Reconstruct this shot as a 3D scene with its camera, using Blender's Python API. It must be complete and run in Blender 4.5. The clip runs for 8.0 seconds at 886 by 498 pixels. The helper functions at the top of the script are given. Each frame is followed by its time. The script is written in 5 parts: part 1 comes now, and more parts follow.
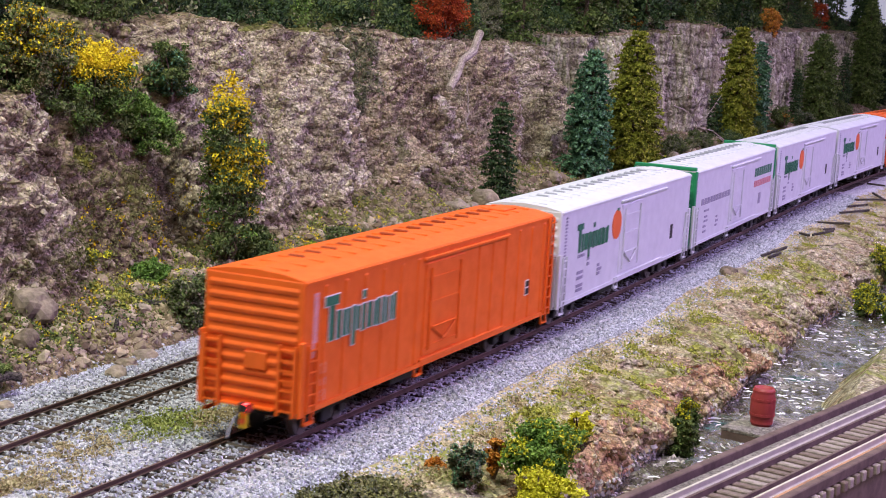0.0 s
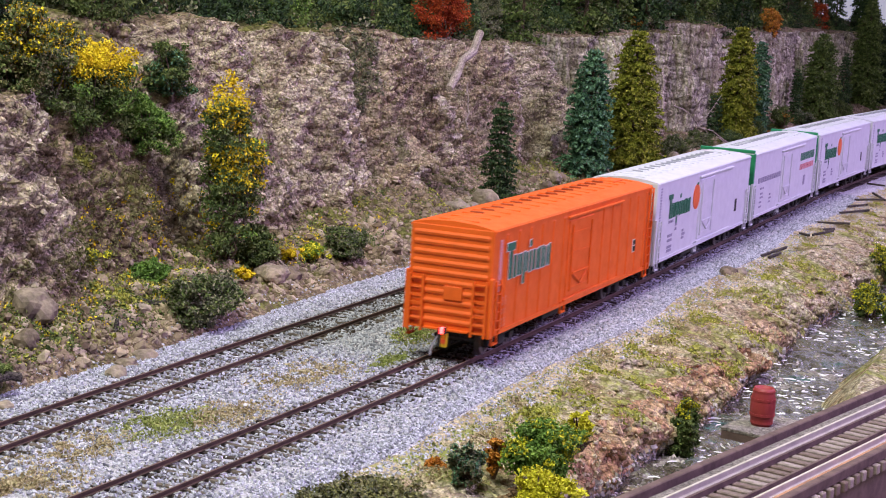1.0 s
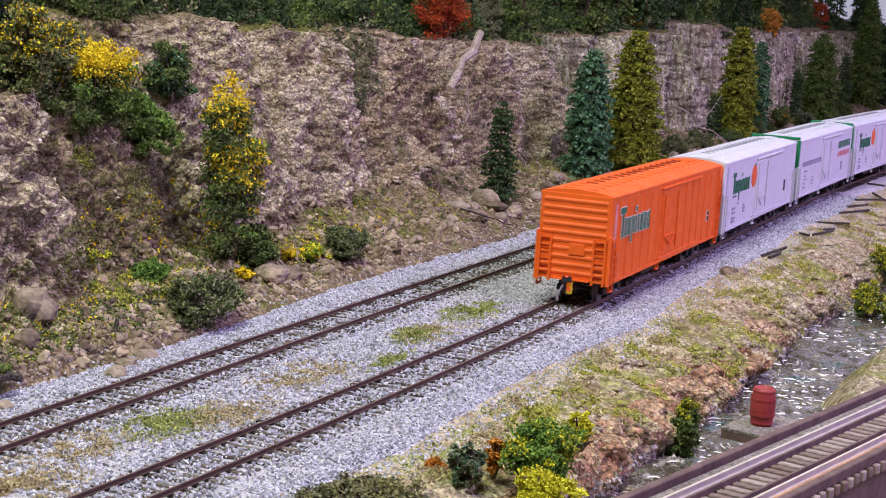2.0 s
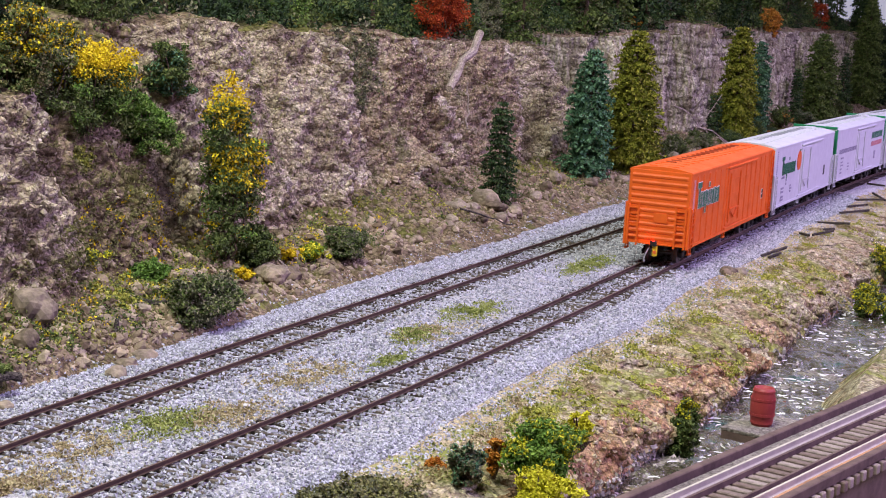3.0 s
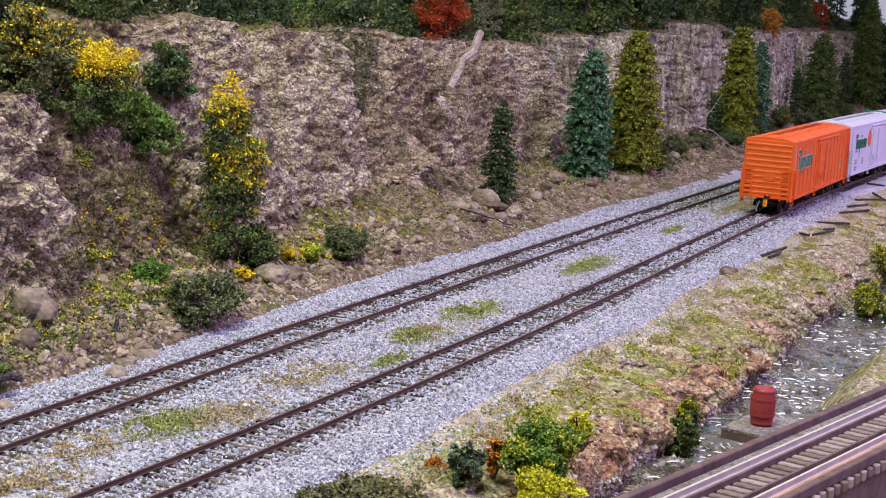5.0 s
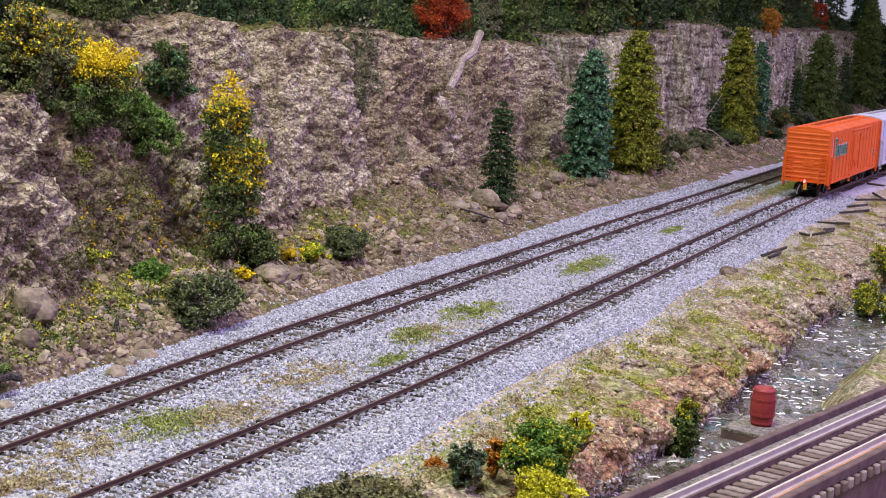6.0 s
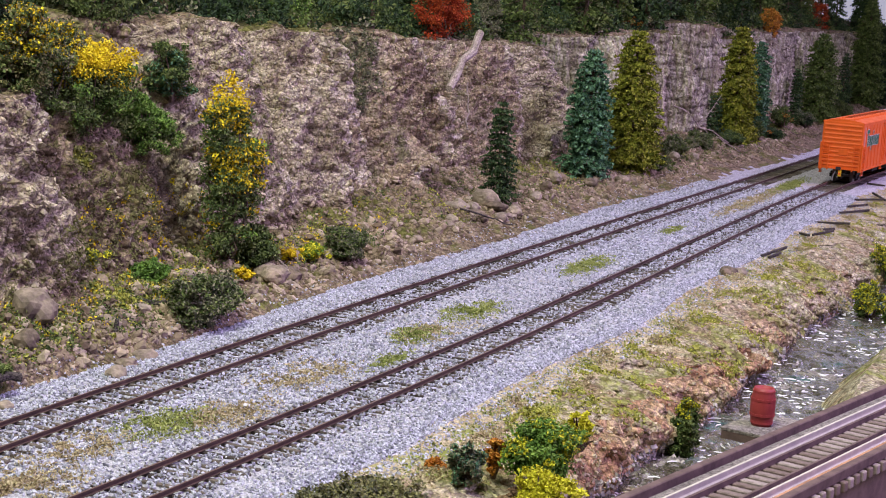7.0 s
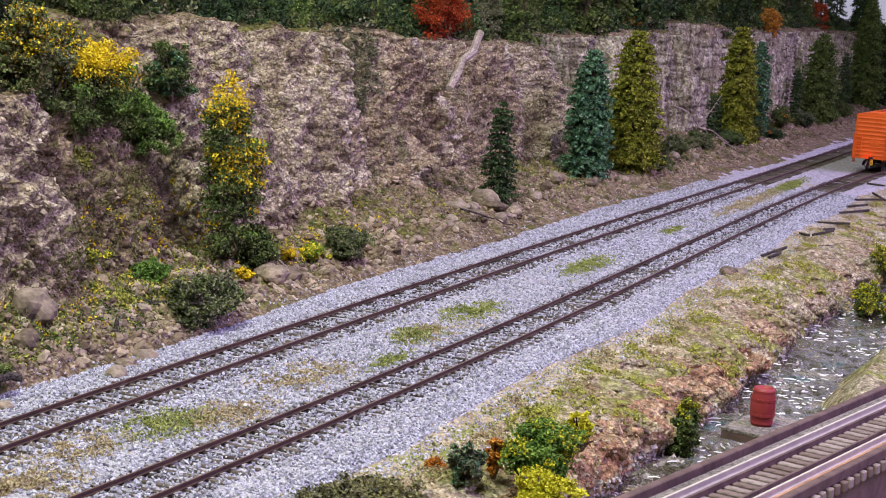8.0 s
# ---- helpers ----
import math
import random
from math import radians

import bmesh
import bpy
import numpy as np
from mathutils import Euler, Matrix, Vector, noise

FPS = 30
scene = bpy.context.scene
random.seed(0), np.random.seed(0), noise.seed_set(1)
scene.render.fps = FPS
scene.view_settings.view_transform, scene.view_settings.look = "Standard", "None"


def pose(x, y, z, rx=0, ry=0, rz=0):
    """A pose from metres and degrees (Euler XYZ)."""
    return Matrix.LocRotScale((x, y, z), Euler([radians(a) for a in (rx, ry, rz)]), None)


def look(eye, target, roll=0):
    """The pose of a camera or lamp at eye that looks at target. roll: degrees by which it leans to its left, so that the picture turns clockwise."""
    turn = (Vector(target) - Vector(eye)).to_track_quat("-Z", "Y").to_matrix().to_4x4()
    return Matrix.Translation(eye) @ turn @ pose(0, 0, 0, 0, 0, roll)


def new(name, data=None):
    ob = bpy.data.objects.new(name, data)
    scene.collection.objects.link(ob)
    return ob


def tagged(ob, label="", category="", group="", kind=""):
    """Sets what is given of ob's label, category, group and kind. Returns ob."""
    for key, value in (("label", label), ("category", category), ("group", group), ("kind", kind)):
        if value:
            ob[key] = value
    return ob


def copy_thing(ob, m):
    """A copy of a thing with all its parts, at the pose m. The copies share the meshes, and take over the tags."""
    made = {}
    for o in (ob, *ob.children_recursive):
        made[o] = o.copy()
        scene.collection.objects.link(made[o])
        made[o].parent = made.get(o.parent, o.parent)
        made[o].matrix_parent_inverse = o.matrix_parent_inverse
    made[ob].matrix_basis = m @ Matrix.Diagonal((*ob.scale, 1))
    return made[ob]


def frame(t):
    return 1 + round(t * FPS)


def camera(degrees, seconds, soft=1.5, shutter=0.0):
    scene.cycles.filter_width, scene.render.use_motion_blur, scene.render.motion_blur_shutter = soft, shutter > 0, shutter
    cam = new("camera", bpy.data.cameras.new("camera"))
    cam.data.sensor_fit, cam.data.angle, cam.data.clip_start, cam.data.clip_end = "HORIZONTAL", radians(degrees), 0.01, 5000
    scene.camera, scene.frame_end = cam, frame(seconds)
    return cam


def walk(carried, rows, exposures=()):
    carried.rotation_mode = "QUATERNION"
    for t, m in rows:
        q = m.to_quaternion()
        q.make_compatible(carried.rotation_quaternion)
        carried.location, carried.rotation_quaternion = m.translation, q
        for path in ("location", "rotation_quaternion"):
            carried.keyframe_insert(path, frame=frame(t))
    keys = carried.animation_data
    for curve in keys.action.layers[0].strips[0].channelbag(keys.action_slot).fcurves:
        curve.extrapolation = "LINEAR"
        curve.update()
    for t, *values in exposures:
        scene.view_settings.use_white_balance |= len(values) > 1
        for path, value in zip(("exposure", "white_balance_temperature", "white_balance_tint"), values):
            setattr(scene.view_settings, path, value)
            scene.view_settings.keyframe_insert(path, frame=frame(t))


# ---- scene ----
cam = camera(29.43, 8.0, soft=0.9, shutter=0.5)
cam.data.dof.use_dof, cam.data.dof.focus_distance, cam.data.dof.aperture_fstop = True, 0.80, 110.0
EYE = (0.0, 0.0, 0.1444)
RIGHT, UP, FWD = Vector((0.38277, -0.92168, 0.06326)), Vector((0.11633, 0.11601, 0.98641)), Vector((0.91649, 0.37021, -0.15163))
CAM_POSE = Matrix.Translation(EYE) @ Matrix((RIGHT, UP, -FWD)).transposed().to_4x4()
walk(cam, [(0.0, CAM_POSE), (8.0, CAM_POSE)], exposures=[(0.0, 0.0), (8.0, 0.0)])

# ---- light: an exhibition room, ceiling lamps over the layout and over the aisle, an added fill ----
world = bpy.data.worlds.new("room_air")
scene.world = world
world.use_nodes = True
world.node_tree.nodes["Background"].inputs[0].default_value = (0.64, 0.63, 0.66, 1)
world.node_tree.nodes["Background"].inputs[1].default_value = 0.19


def area_lamp(name, eye, target, size_x, size_y, power, colour):
    data = bpy.data.lights.new(name, "AREA")
    data.shape, data.size, data.size_y, data.energy, data.color = "RECTANGLE", size_x, size_y, power, colour
    ob = new(name, data)
    ob.matrix_world = look(eye, target)
    return ob


KEY_LAMP = area_lamp("ceiling_lamp_light", (0.08, 0.26, 1.02), (0.62, 0.36, 0.04), 0.5, 0.30, 17.2, (0.98, 1.0, 0.91))
# unseen fill, added to bring neutral light to the far half
ADDED_FILL = area_lamp("added_fill_light", (1.15, 0.36, 1.05), (0.95, 0.37, 0.0), 0.35, 0.5, 3.8, (0.97, 1.0, 0.97))
AISLE_LAMP = area_lamp("aisle_lamp_light", (1.40, -0.62, 0.80), (1.30, 0.26, 0.02), 2.3, 0.25, 8.2, (0.63, 0.455, 1.0))
AISLE_LAMP.data.spread = math.radians(75)

# ---- noise on arrays ----
def hash3(i, j, k, seed):
    h = (i * 374761393 + j * 668265263 + k * 2147483647 + seed * 1274126177) & 0xFFFFFFFF
    h = ((h ^ (h >> 13)) * 1274126177) & 0xFFFFFFFF
    h = ((h ^ (h >> 16)) * 2246822519) & 0xFFFFFFFF
    return ((h ^ (h >> 15)) & 0xFFFFFF) / float(0xFFFFFF)


def vnoise(x, y, z, seed=0):
    """Value noise, -1 to 1."""
    x, y, z = np.broadcast_arrays(np.asarray(x, float), np.asarray(y, float), np.asarray(z, float))
    i, j, k = np.floor(x).astype(np.int64), np.floor(y).astype(np.int64), np.floor(z).astype(np.int64)
    u, v, w = x - i, y - j, z - k
    u, v, w = u * u * (3 - 2 * u), v * v * (3 - 2 * v), w * w * (3 - 2 * w)
    out = 0
    for a in (0, 1):
        for b in (0, 1):
            for c in (0, 1):
                out = out + hash3(i + a, j + b, k + c, seed) * (u if a else 1 - u) * (v if b else 1 - v) * (w if c else 1 - w)
    return out * 2 - 1


def fbm(x, y, z, seed=0, octaves=4):
    out, amp, f = 0, 0.5, 1.0
    for o in range(octaves):
        out = out + amp * vnoise(x * f, y * f, z * f, seed + o)
        amp, f = amp * 0.5, f * 2.03
    return out


def worley(x, y, z, seed=0):
    """Distance to the nearest of one random point a cell."""
    x, y, z = np.broadcast_arrays(np.asarray(x, float), np.asarray(y, float), np.asarray(z, float))
    i, j, k = np.floor(x).astype(np.int64), np.floor(y).astype(np.int64), np.floor(z).astype(np.int64)
    best = np.full(x.shape, 9.0)
    for a in (-1, 0, 1):
        for b in (-1, 0, 1):
            for c in (-1, 0, 1):
                px = i + a + hash3(i + a, j + b, k + c, seed)
                py = j + b + hash3(i + a, j + b, k + c, seed + 11)
                pz = k + c + hash3(i + a, j + b, k + c, seed + 23)
                best = np.minimum(best, (px - x) ** 2 + (py - y) ** 2 + (pz - z) ** 2)
    return np.sqrt(best)


def smooth(a, b, x):
    t = np.clip((np.asarray(x, float) - a) / (b - a), 0, 1)
    return t * t * (3 - 2 * t)


# ---- materials ----
def shader(name, rough=0.8, metal=0.0, spec=0.3):
    m = bpy.data.materials.new(name)
    m.use_nodes = True
    nt = m.node_tree
    b = nt.nodes["Principled BSDF"]
    b.inputs["Roughness"].default_value, b.inputs["Metallic"].default_value = rough, metal
    b.inputs["Specular IOR Level"].default_value = spec
    return m, nt, b


def noise_node(nt, scale, detail=5.0, rough=0.6, kind="ShaderNodeTexNoise", coord="Object"):
    tc = nt.nodes.new("ShaderNodeTexCoord")
    n = nt.nodes.new(kind)
    n.inputs["Scale"].default_value = scale
    if kind == "ShaderNodeTexNoise":
        n.inputs["Detail"].default_value, n.inputs["Roughness"].default_value = detail, rough
    nt.links.new(tc.outputs[coord], n.inputs["Vector"])
    return n


def ramp(nt, source, stops):
    r = nt.nodes.new("ShaderNodeValToRGB")
    while len(r.color_ramp.elements) < len(stops):
        r.color_ramp.elements.new(0.5)
    for e, (p, c) in zip(r.color_ramp.elements, stops):
        e.position, e.color = p, (*c, 1)
    nt.links.new(source, r.inputs[0])
    return r


def mix(nt, fac, a, b, mode="MIX"):
    m = nt.nodes.new("ShaderNodeMix")
    m.data_type, m.blend_type = "RGBA", mode
    for value, sock in ((fac, m.inputs[0]), (a, m.inputs[6]), (b, m.inputs[7])):
        if isinstance(value, (int, float)):
            sock.default_value = value
        elif isinstance(value, tuple):
            sock.default_value = (*value, 1)
        else:
            nt.links.new(value, sock)
    return m.outputs[2]


def bump(nt, b, source, strength, distance):
    n = nt.nodes.new("ShaderNodeBump")
    n.inputs["Strength"].default_value, n.inputs["Distance"].default_value = strength, distance
    nt.links.new(source, n.inputs["Height"])
    nt.links.new(n.outputs[0], b.inputs["Normal"])


def earth(name, stops, patch=None, patch_scale=25, patch_at=(0.52, 0.62), scale=60, fine=900, depth=0.0012, rough=0.95, cobbles=0, stretch=1.0):
    """Rock or soil: blotches, fine speckle, patches of another growth."""
    m, nt, b = shader(name, rough, 0, 0.2)
    big, small = noise_node(nt, scale, 6, 0.65), noise_node(nt, fine, 3, 0.7)
    col = ramp(nt, big.outputs[0], stops).outputs[0]
    speck = ramp(nt, small.outputs[0], [(0.34, (0.3, 0.3, 0.3)), (0.5, (1, 1, 1)), (0.68, (1.7, 1.7, 1.7))]).outputs[0]
    col = mix(nt, 0.8, col, speck, "MULTIPLY")
    if patch:
        pn = noise_node(nt, patch_scale, 6, 0.7)
        col = mix(nt, ramp(nt, pn.outputs[0], [(patch_at[0], (0, 0, 0)), (patch_at[1], (1, 1, 1))]).outputs[0], col, patch)
    if cobbles:
        # rock of small rounded fragments; the darker matrix also paints shade in the gaps
        tc = nt.nodes.new("ShaderNodeTexCoord")
        warp = noise_node(nt, cobbles * 0.8, 2, 0.5)
        add = nt.nodes.new("ShaderNodeMixRGB")
        add.blend_type, add.inputs[0].default_value = "ADD", 0.0035
        nt.links.new(tc.outputs["Object"], add.inputs[1])
        nt.links.new(warp.outputs["Color"], add.inputs[2])
        vor = nt.nodes.new("ShaderNodeTexVoronoi")
        vor.inputs["Scale"].default_value = cobbles
        vor.inputs["Randomness"].default_value = 1.0
        grow = nt.nodes.new("ShaderNodeMapping")
        grow.inputs["Scale"].default_value = (1.0, 1.0, stretch)
        nt.links.new(add.outputs[0], grow.inputs["Vector"])
        nt.links.new(grow.outputs[0], vor.inputs["Vector"])
        sep = nt.nodes.new("ShaderNodeSeparateColor")
        nt.links.new(vor.outputs["Color"], sep.inputs[0])
        tone = ramp(nt, sep.outputs[0], [(0.0, (0.62, 0.58, 0.54)), (0.5, (1.0, 0.98, 0.95)), (1.0, (1.55, 1.5, 1.42))]).outputs[0]
        col = mix(nt, 0.7, col, tone, "MULTIPLY")
        # darkens the hollows of the bump below: matrix tone plus painted gap shade
        matrix = ramp(nt, vor.outputs["Distance"], [(0.42, (1, 1, 1)), (0.75, (0.50, 0.45, 0.41))]).outputs[0]
        col = mix(nt, 0.8, col, matrix, "MULTIPLY")
        nt.links.new(col, b.inputs["Base Color"])
        lump = nt.nodes.new("ShaderNodeBump")
        lump.invert = True
        lump.inputs["Strength"].default_value, lump.inputs["Distance"].default_value = 1.0, 0.9 / cobbles
        nt.links.new(vor.outputs["Distance"], lump.inputs["Height"])
        fine_bump = nt.nodes.new("ShaderNodeBump")
        fine_bump.inputs["Strength"].default_value, fine_bump.inputs["Distance"].default_value = 0.7, depth
        nt.links.new(small.outputs[0], fine_bump.inputs["Height"])
        nt.links.new(lump.outputs[0], fine_bump.inputs["Normal"])
        nt.links.new(fine_bump.outputs[0], b.inputs["Normal"])
        return m
    nt.links.new(col, b.inputs["Base Color"])
    bump(nt, b, small.outputs[0], 0.9, depth)
    return m


def piece(name, low, high, rough=0.9, spec=0.2, grain=0, island=True, depth=0.0004):
    """Many loose pieces: each island or object its own tone."""
    m, nt, b = shader(name, rough, 0, spec)
    g = nt.nodes.new("ShaderNodeNewGeometry") if island else nt.nodes.new("ShaderNodeObjectInfo")
    col = ramp(nt, g.outputs["Random Per Island" if island else "Random"], [(0.0, low), (1.0, high)]).outputs[0]
    if grain:
        wide = noise_node(nt, 45, 4, 0.6)
        col = mix(nt, 0.75, col, ramp(nt, wide.outputs[0], [(0.34, (0.55, 0.53, 0.52)), (0.5, (1, 0.98, 0.92)), (0.66, (1.4, 1.33, 1.2))]).outputs[0], "MULTIPLY")
        n = noise_node(nt, grain, 4, 0.7)
        col = mix(nt, 0.7, col, ramp(nt, n.outputs[0], [(0.3, (0.5, 0.5, 0.5)), (0.7, (1.4, 1.4, 1.4))]).outputs[0], "MULTIPLY")
        bump(nt, b, n.outputs[0], 0.6, depth)
    nt.links.new(col, b.inputs["Base Color"])
    return m


def leaf_mat(name, stops):
    """Foliage flock: tones by island with a little light through it."""
    m, nt, b = shader(name, 0.8, 0, 0.2)
    g = nt.nodes.new("ShaderNodeNewGeometry")
    n = noise_node(nt, 90, 3, 0.6)
    mixv = nt.nodes.new("ShaderNodeMath")
    mixv.operation = "MULTIPLY_ADD"
    mixv.inputs[1].default_value = 0.6
    nt.links.new(g.outputs["Random Per Island"], mixv.inputs[0])
    scaled = nt.nodes.new("ShaderNodeMath")
    scaled.operation = "MULTIPLY_ADD"
    scaled.inputs[1].default_value, scaled.inputs[2].default_value = 0.9, -0.22
    nt.links.new(n.outputs[0], scaled.inputs[0])
    nt.links.new(scaled.outputs[0], mixv.inputs[2])
    nt.links.new(ramp(nt, mixv.outputs[0], stops).outputs[0], b.inputs["Base Color"])
    return m


def paint(name, colour, rough=0.5, wear=0.12, spec=0.35):
    m, nt, b = shader(name, rough, 0, spec)
    n = noise_node(nt, 120, 5, 0.7)
    dark = tuple(c * (1 - wear * 2) for c in colour)
    light = tuple(min(1, c * (1 + wear * 0.5)) for c in colour)
    nt.links.new(ramp(nt, n.outputs[0], [(0.3, dark), (0.6, colour), (0.8, light)]).outputs[0], b.inputs["Base Color"])
    rr = ramp(nt, n.outputs[0], [(0.3, (rough + 0.15,) * 3), (0.7, (rough - 0.05,) * 3)])
    nt.links.new(rr.outputs[0], b.inputs["Roughness"])
    return m


M_CLIFF = earth("cliff_rock", [(0.28, (0.21, 0.165, 0.105)), (0.44, (0.35, 0.295, 0.20)), (0.56, (0.46, 0.40, 0.285)), (0.70, (0.61, 0.55, 0.43))], (0.24, 0.20, 0.10), 22, (0.57, 0.7), 45, 900, cobbles=430)
M_CLIFF_OCHRE = earth("cliff_rock_ochre", [(0.28, (0.18, 0.135, 0.075)), (0.44, (0.32, 0.255, 0.16)), (0.56, (0.44, 0.365, 0.25)), (0.70, (0.60, 0.53, 0.42))], (0.21, 0.20, 0.10), 20, (0.53, 0.66), 40, 900, cobbles=400)
# paler rock for the flake edges: their lit look is put into the colour
M_CLIFF_LIT_EDGE = earth("cliff_rock_lit_edge", [(0.28, (0.30, 0.245, 0.17)), (0.44, (0.44, 0.385, 0.28)), (0.56, (0.55, 0.49, 0.375)), (0.70, (0.68, 0.63, 0.52))], None, 22, (0.57, 0.7), 60, 900, cobbles=400)
M_CLIFF_FAR = earth("cliff_rock_grey", [(0.30, (0.16, 0.145, 0.09)), (0.5, (0.34, 0.32, 0.225)), (0.70, (0.52, 0.50, 0.38))], (0.2, 0.15, 0.10), 18, (0.55, 0.7), 40, 500, cobbles=240, stretch=0.28)
M_TALUS = earth("talus_soil", [(0.3, (0.12, 0.088, 0.055)), (0.5, (0.25, 0.195, 0.125)), (0.7, (0.40, 0.325, 0.225))], (0.15, 0.15, 0.045), 30, (0.52, 0.6), 60, 800, cobbles=300)
M_BANK = earth("bank_soil", [(0.30, (0.20, 0.14, 0.08)), (0.41, (0.38, 0.29, 0.18)), (0.50, (0.46, 0.41, 0.28)), (0.70, (0.60, 0.56, 0.43))], (0.28, 0.30, 0.085), 34, (0.49, 0.60), 38, 800, cobbles=330)
M_CLAY = earth("bank_clay", [(0.30, (0.20, 0.09, 0.055)), (0.45, (0.38, 0.23, 0.13)), (0.58, (0.50, 0.37, 0.22)), (0.70, (0.62, 0.50, 0.36))], None, 34, (0.49, 0.60), 55, 900, cobbles=300)
M_GRASS = earth("bank_turf", [(0.32, (0.22, 0.16, 0.08)), (0.5, (0.40, 0.33, 0.19)), (0.68, (0.54, 0.48, 0.33))], (0.27, 0.28, 0.08), 34, (0.55, 0.63), 70, 1000)
M_BED = earth("ballast_bed", [(0.3, (0.28, 0.27, 0.28)), (0.5, (0.45, 0.44, 0.46)), (0.7, (0.60, 0.59, 0.61))], (0.40, 0.36, 0.26), 12, (0.60, 0.70), 300, 1400, 0.001)
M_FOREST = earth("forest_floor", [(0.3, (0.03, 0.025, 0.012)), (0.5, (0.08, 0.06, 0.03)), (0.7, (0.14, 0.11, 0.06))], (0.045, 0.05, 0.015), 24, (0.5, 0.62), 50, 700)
M_LOW = earth("creek_gravel", [(0.3, (0.13, 0.115, 0.09)), (0.5, (0.25, 0.23, 0.19)), (0.7, (0.40, 0.38, 0.33))], (0.20, 0.22, 0.10), 30, (0.55, 0.65), 120, 900)
M_STONE = piece("ballast_stone", (0.17, 0.175, 0.20), (0.58, 0.59, 0.645), 0.85, 0.3)
M_ROCK = piece("talus_rock", (0.13, 0.095, 0.06), (0.40, 0.33, 0.25), 0.95, 0.2, 500)
M_ROCKBIG = piece("boulder_rock", (0.15, 0.115, 0.085), (0.34, 0.285, 0.22), 0.95, 0.2, 350, False)
M_CSTONE = piece("cliff_fragment", (0.19, 0.155, 0.10), (0.48, 0.425, 0.315), 0.95, 0.2, 600)
M_CLOD = piece("bank_clod", (0.22, 0.15, 0.09), (0.50, 0.44, 0.30), 0.95, 0.2, 600)
M_COBBLE = piece("creek_cobble", (0.12, 0.11, 0.10), (0.50, 0.47, 0.44), 0.6, 0.4, 600)
M_TIE = piece("tie_wood", (0.045, 0.037, 0.03), (0.135, 0.115, 0.095), 0.9, 0.2, 500, False)
M_RAIL = paint("rail_rust", (0.085, 0.048, 0.036), 0.6, 0.25)
M_RAILTOP = paint("rail_head", (0.17, 0.105, 0.08), 0.35, 0.2, 0.6)
M_BARK = earth("bark", [(0.3, (0.06, 0.04, 0.028)), (0.6, (0.17, 0.12, 0.085))], None, 25, (0.5, 0.6), 200, 1200)
M_DEAD = earth("dead_wood", [(0.3, (0.22, 0.17, 0.13)), (0.6, (0.42, 0.35, 0.29))], None, 25, (0.5, 0.6), 150, 1200)
M_CHAR = earth("dark_wood", [(0.3, (0.025, 0.022, 0.02)), (0.6, (0.09, 0.075, 0.065))], None, 25, (0.5, 0.6), 150, 1200)
L_DARK = leaf_mat("conifer_dark", [(0.1, (0.012, 0.025, 0.012)), (0.5, (0.035, 0.065, 0.025)), (0.9, (0.09, 0.14, 0.05))])
L_BLUE = leaf_mat("conifer_blue_green", [(0.1, (0.02, 0.05, 0.028)), (0.5, (0.065, 0.15, 0.08)), (0.9, (0.20, 0.36, 0.19))])
L_OLIVE = leaf_mat("conifer_yellow_green", [(0.1, (0.045, 0.06, 0.008)), (0.5, (0.17, 0.19, 0.02)), (0.9, (0.38, 0.37, 0.05))])
L_MID = leaf_mat("conifer_green", [(0.1, (0.03, 0.05, 0.015)), (0.5, (0.09, 0.13, 0.035)), (0.9, (0.2, 0.25, 0.07))])
L_BUSH = leaf_mat("bush_green", [(0.1, (0.025, 0.045, 0.014)), (0.5, (0.085, 0.125, 0.035)), (0.9, (0.20, 0.24, 0.07))])
L_FRESH = leaf_mat("fresh_green", [(0.1, (0.03, 0.07, 0.012)), (0.5, (0.11, 0.21, 0.035)), (0.9, (0.25, 0.38, 0.08))])
L_YELLOW = leaf_mat("yellow_bloom", [(0.1, (0.30, 0.20, 0.01)), (0.5, (0.68, 0.50, 0.015)), (0.9, (0.85, 0.70, 0.04))])
L_LIME = leaf_mat("lime_bloom", [(0.1, (0.28, 0.27, 0.015)), (0.5, (0.55, 0.53, 0.03)), (0.9, (0.75, 0.70, 0.06))])
L_RED = leaf_mat("red_autumn", [(0.1, (0.10, 0.012, 0.005)), (0.5, (0.34, 0.045, 0.012)), (0.9, (0.55, 0.12, 0.03))])
L_ORANGE = leaf_mat("orange_autumn", [(0.1, (0.22, 0.08, 0.012)), (0.5, (0.50, 0.20, 0.03)), (0.9, (0.70, 0.35, 0.06))])
L_GREY = leaf_mat("dry_brush", [(0.1, (0.05, 0.055, 0.035)), (0.5, (0.14, 0.145, 0.085)), (0.9, (0.27, 0.26, 0.14))])
L_TURF = leaf_mat("green_turf", [(0.1, (0.10, 0.13, 0.03)), (0.5, (0.26, 0.30, 0.08)), (0.9, (0.42, 0.44, 0.15))])
L_STRAW = leaf_mat("straw_turf", [(0.1, (0.20, 0.15, 0.07)), (0.5, (0.40, 0.33, 0.18)), (0.9, (0.55, 0.48, 0.28))])
L_MOSS = leaf_mat("yellow_moss", [(0.1, (0.14, 0.15, 0.03)), (0.5, (0.34, 0.35, 0.06)), (0.9, (0.52, 0.50, 0.12))])
L_LICHEN = leaf_mat("olive_lichen", [(0.1, (0.08, 0.085, 0.03)), (0.5, (0.17, 0.165, 0.06)), (0.9, (0.30, 0.28, 0.12))])
P_ORANGE = paint("orange_paint", (0.80, 0.128, 0.012), 0.45, 0.06)
P_WHITE = paint("white_paint", (0.62, 0.63, 0.65), 0.5, 0.05)
P_GREEN = paint("green_paint", (0.02, 0.25, 0.10), 0.5, 0.08)
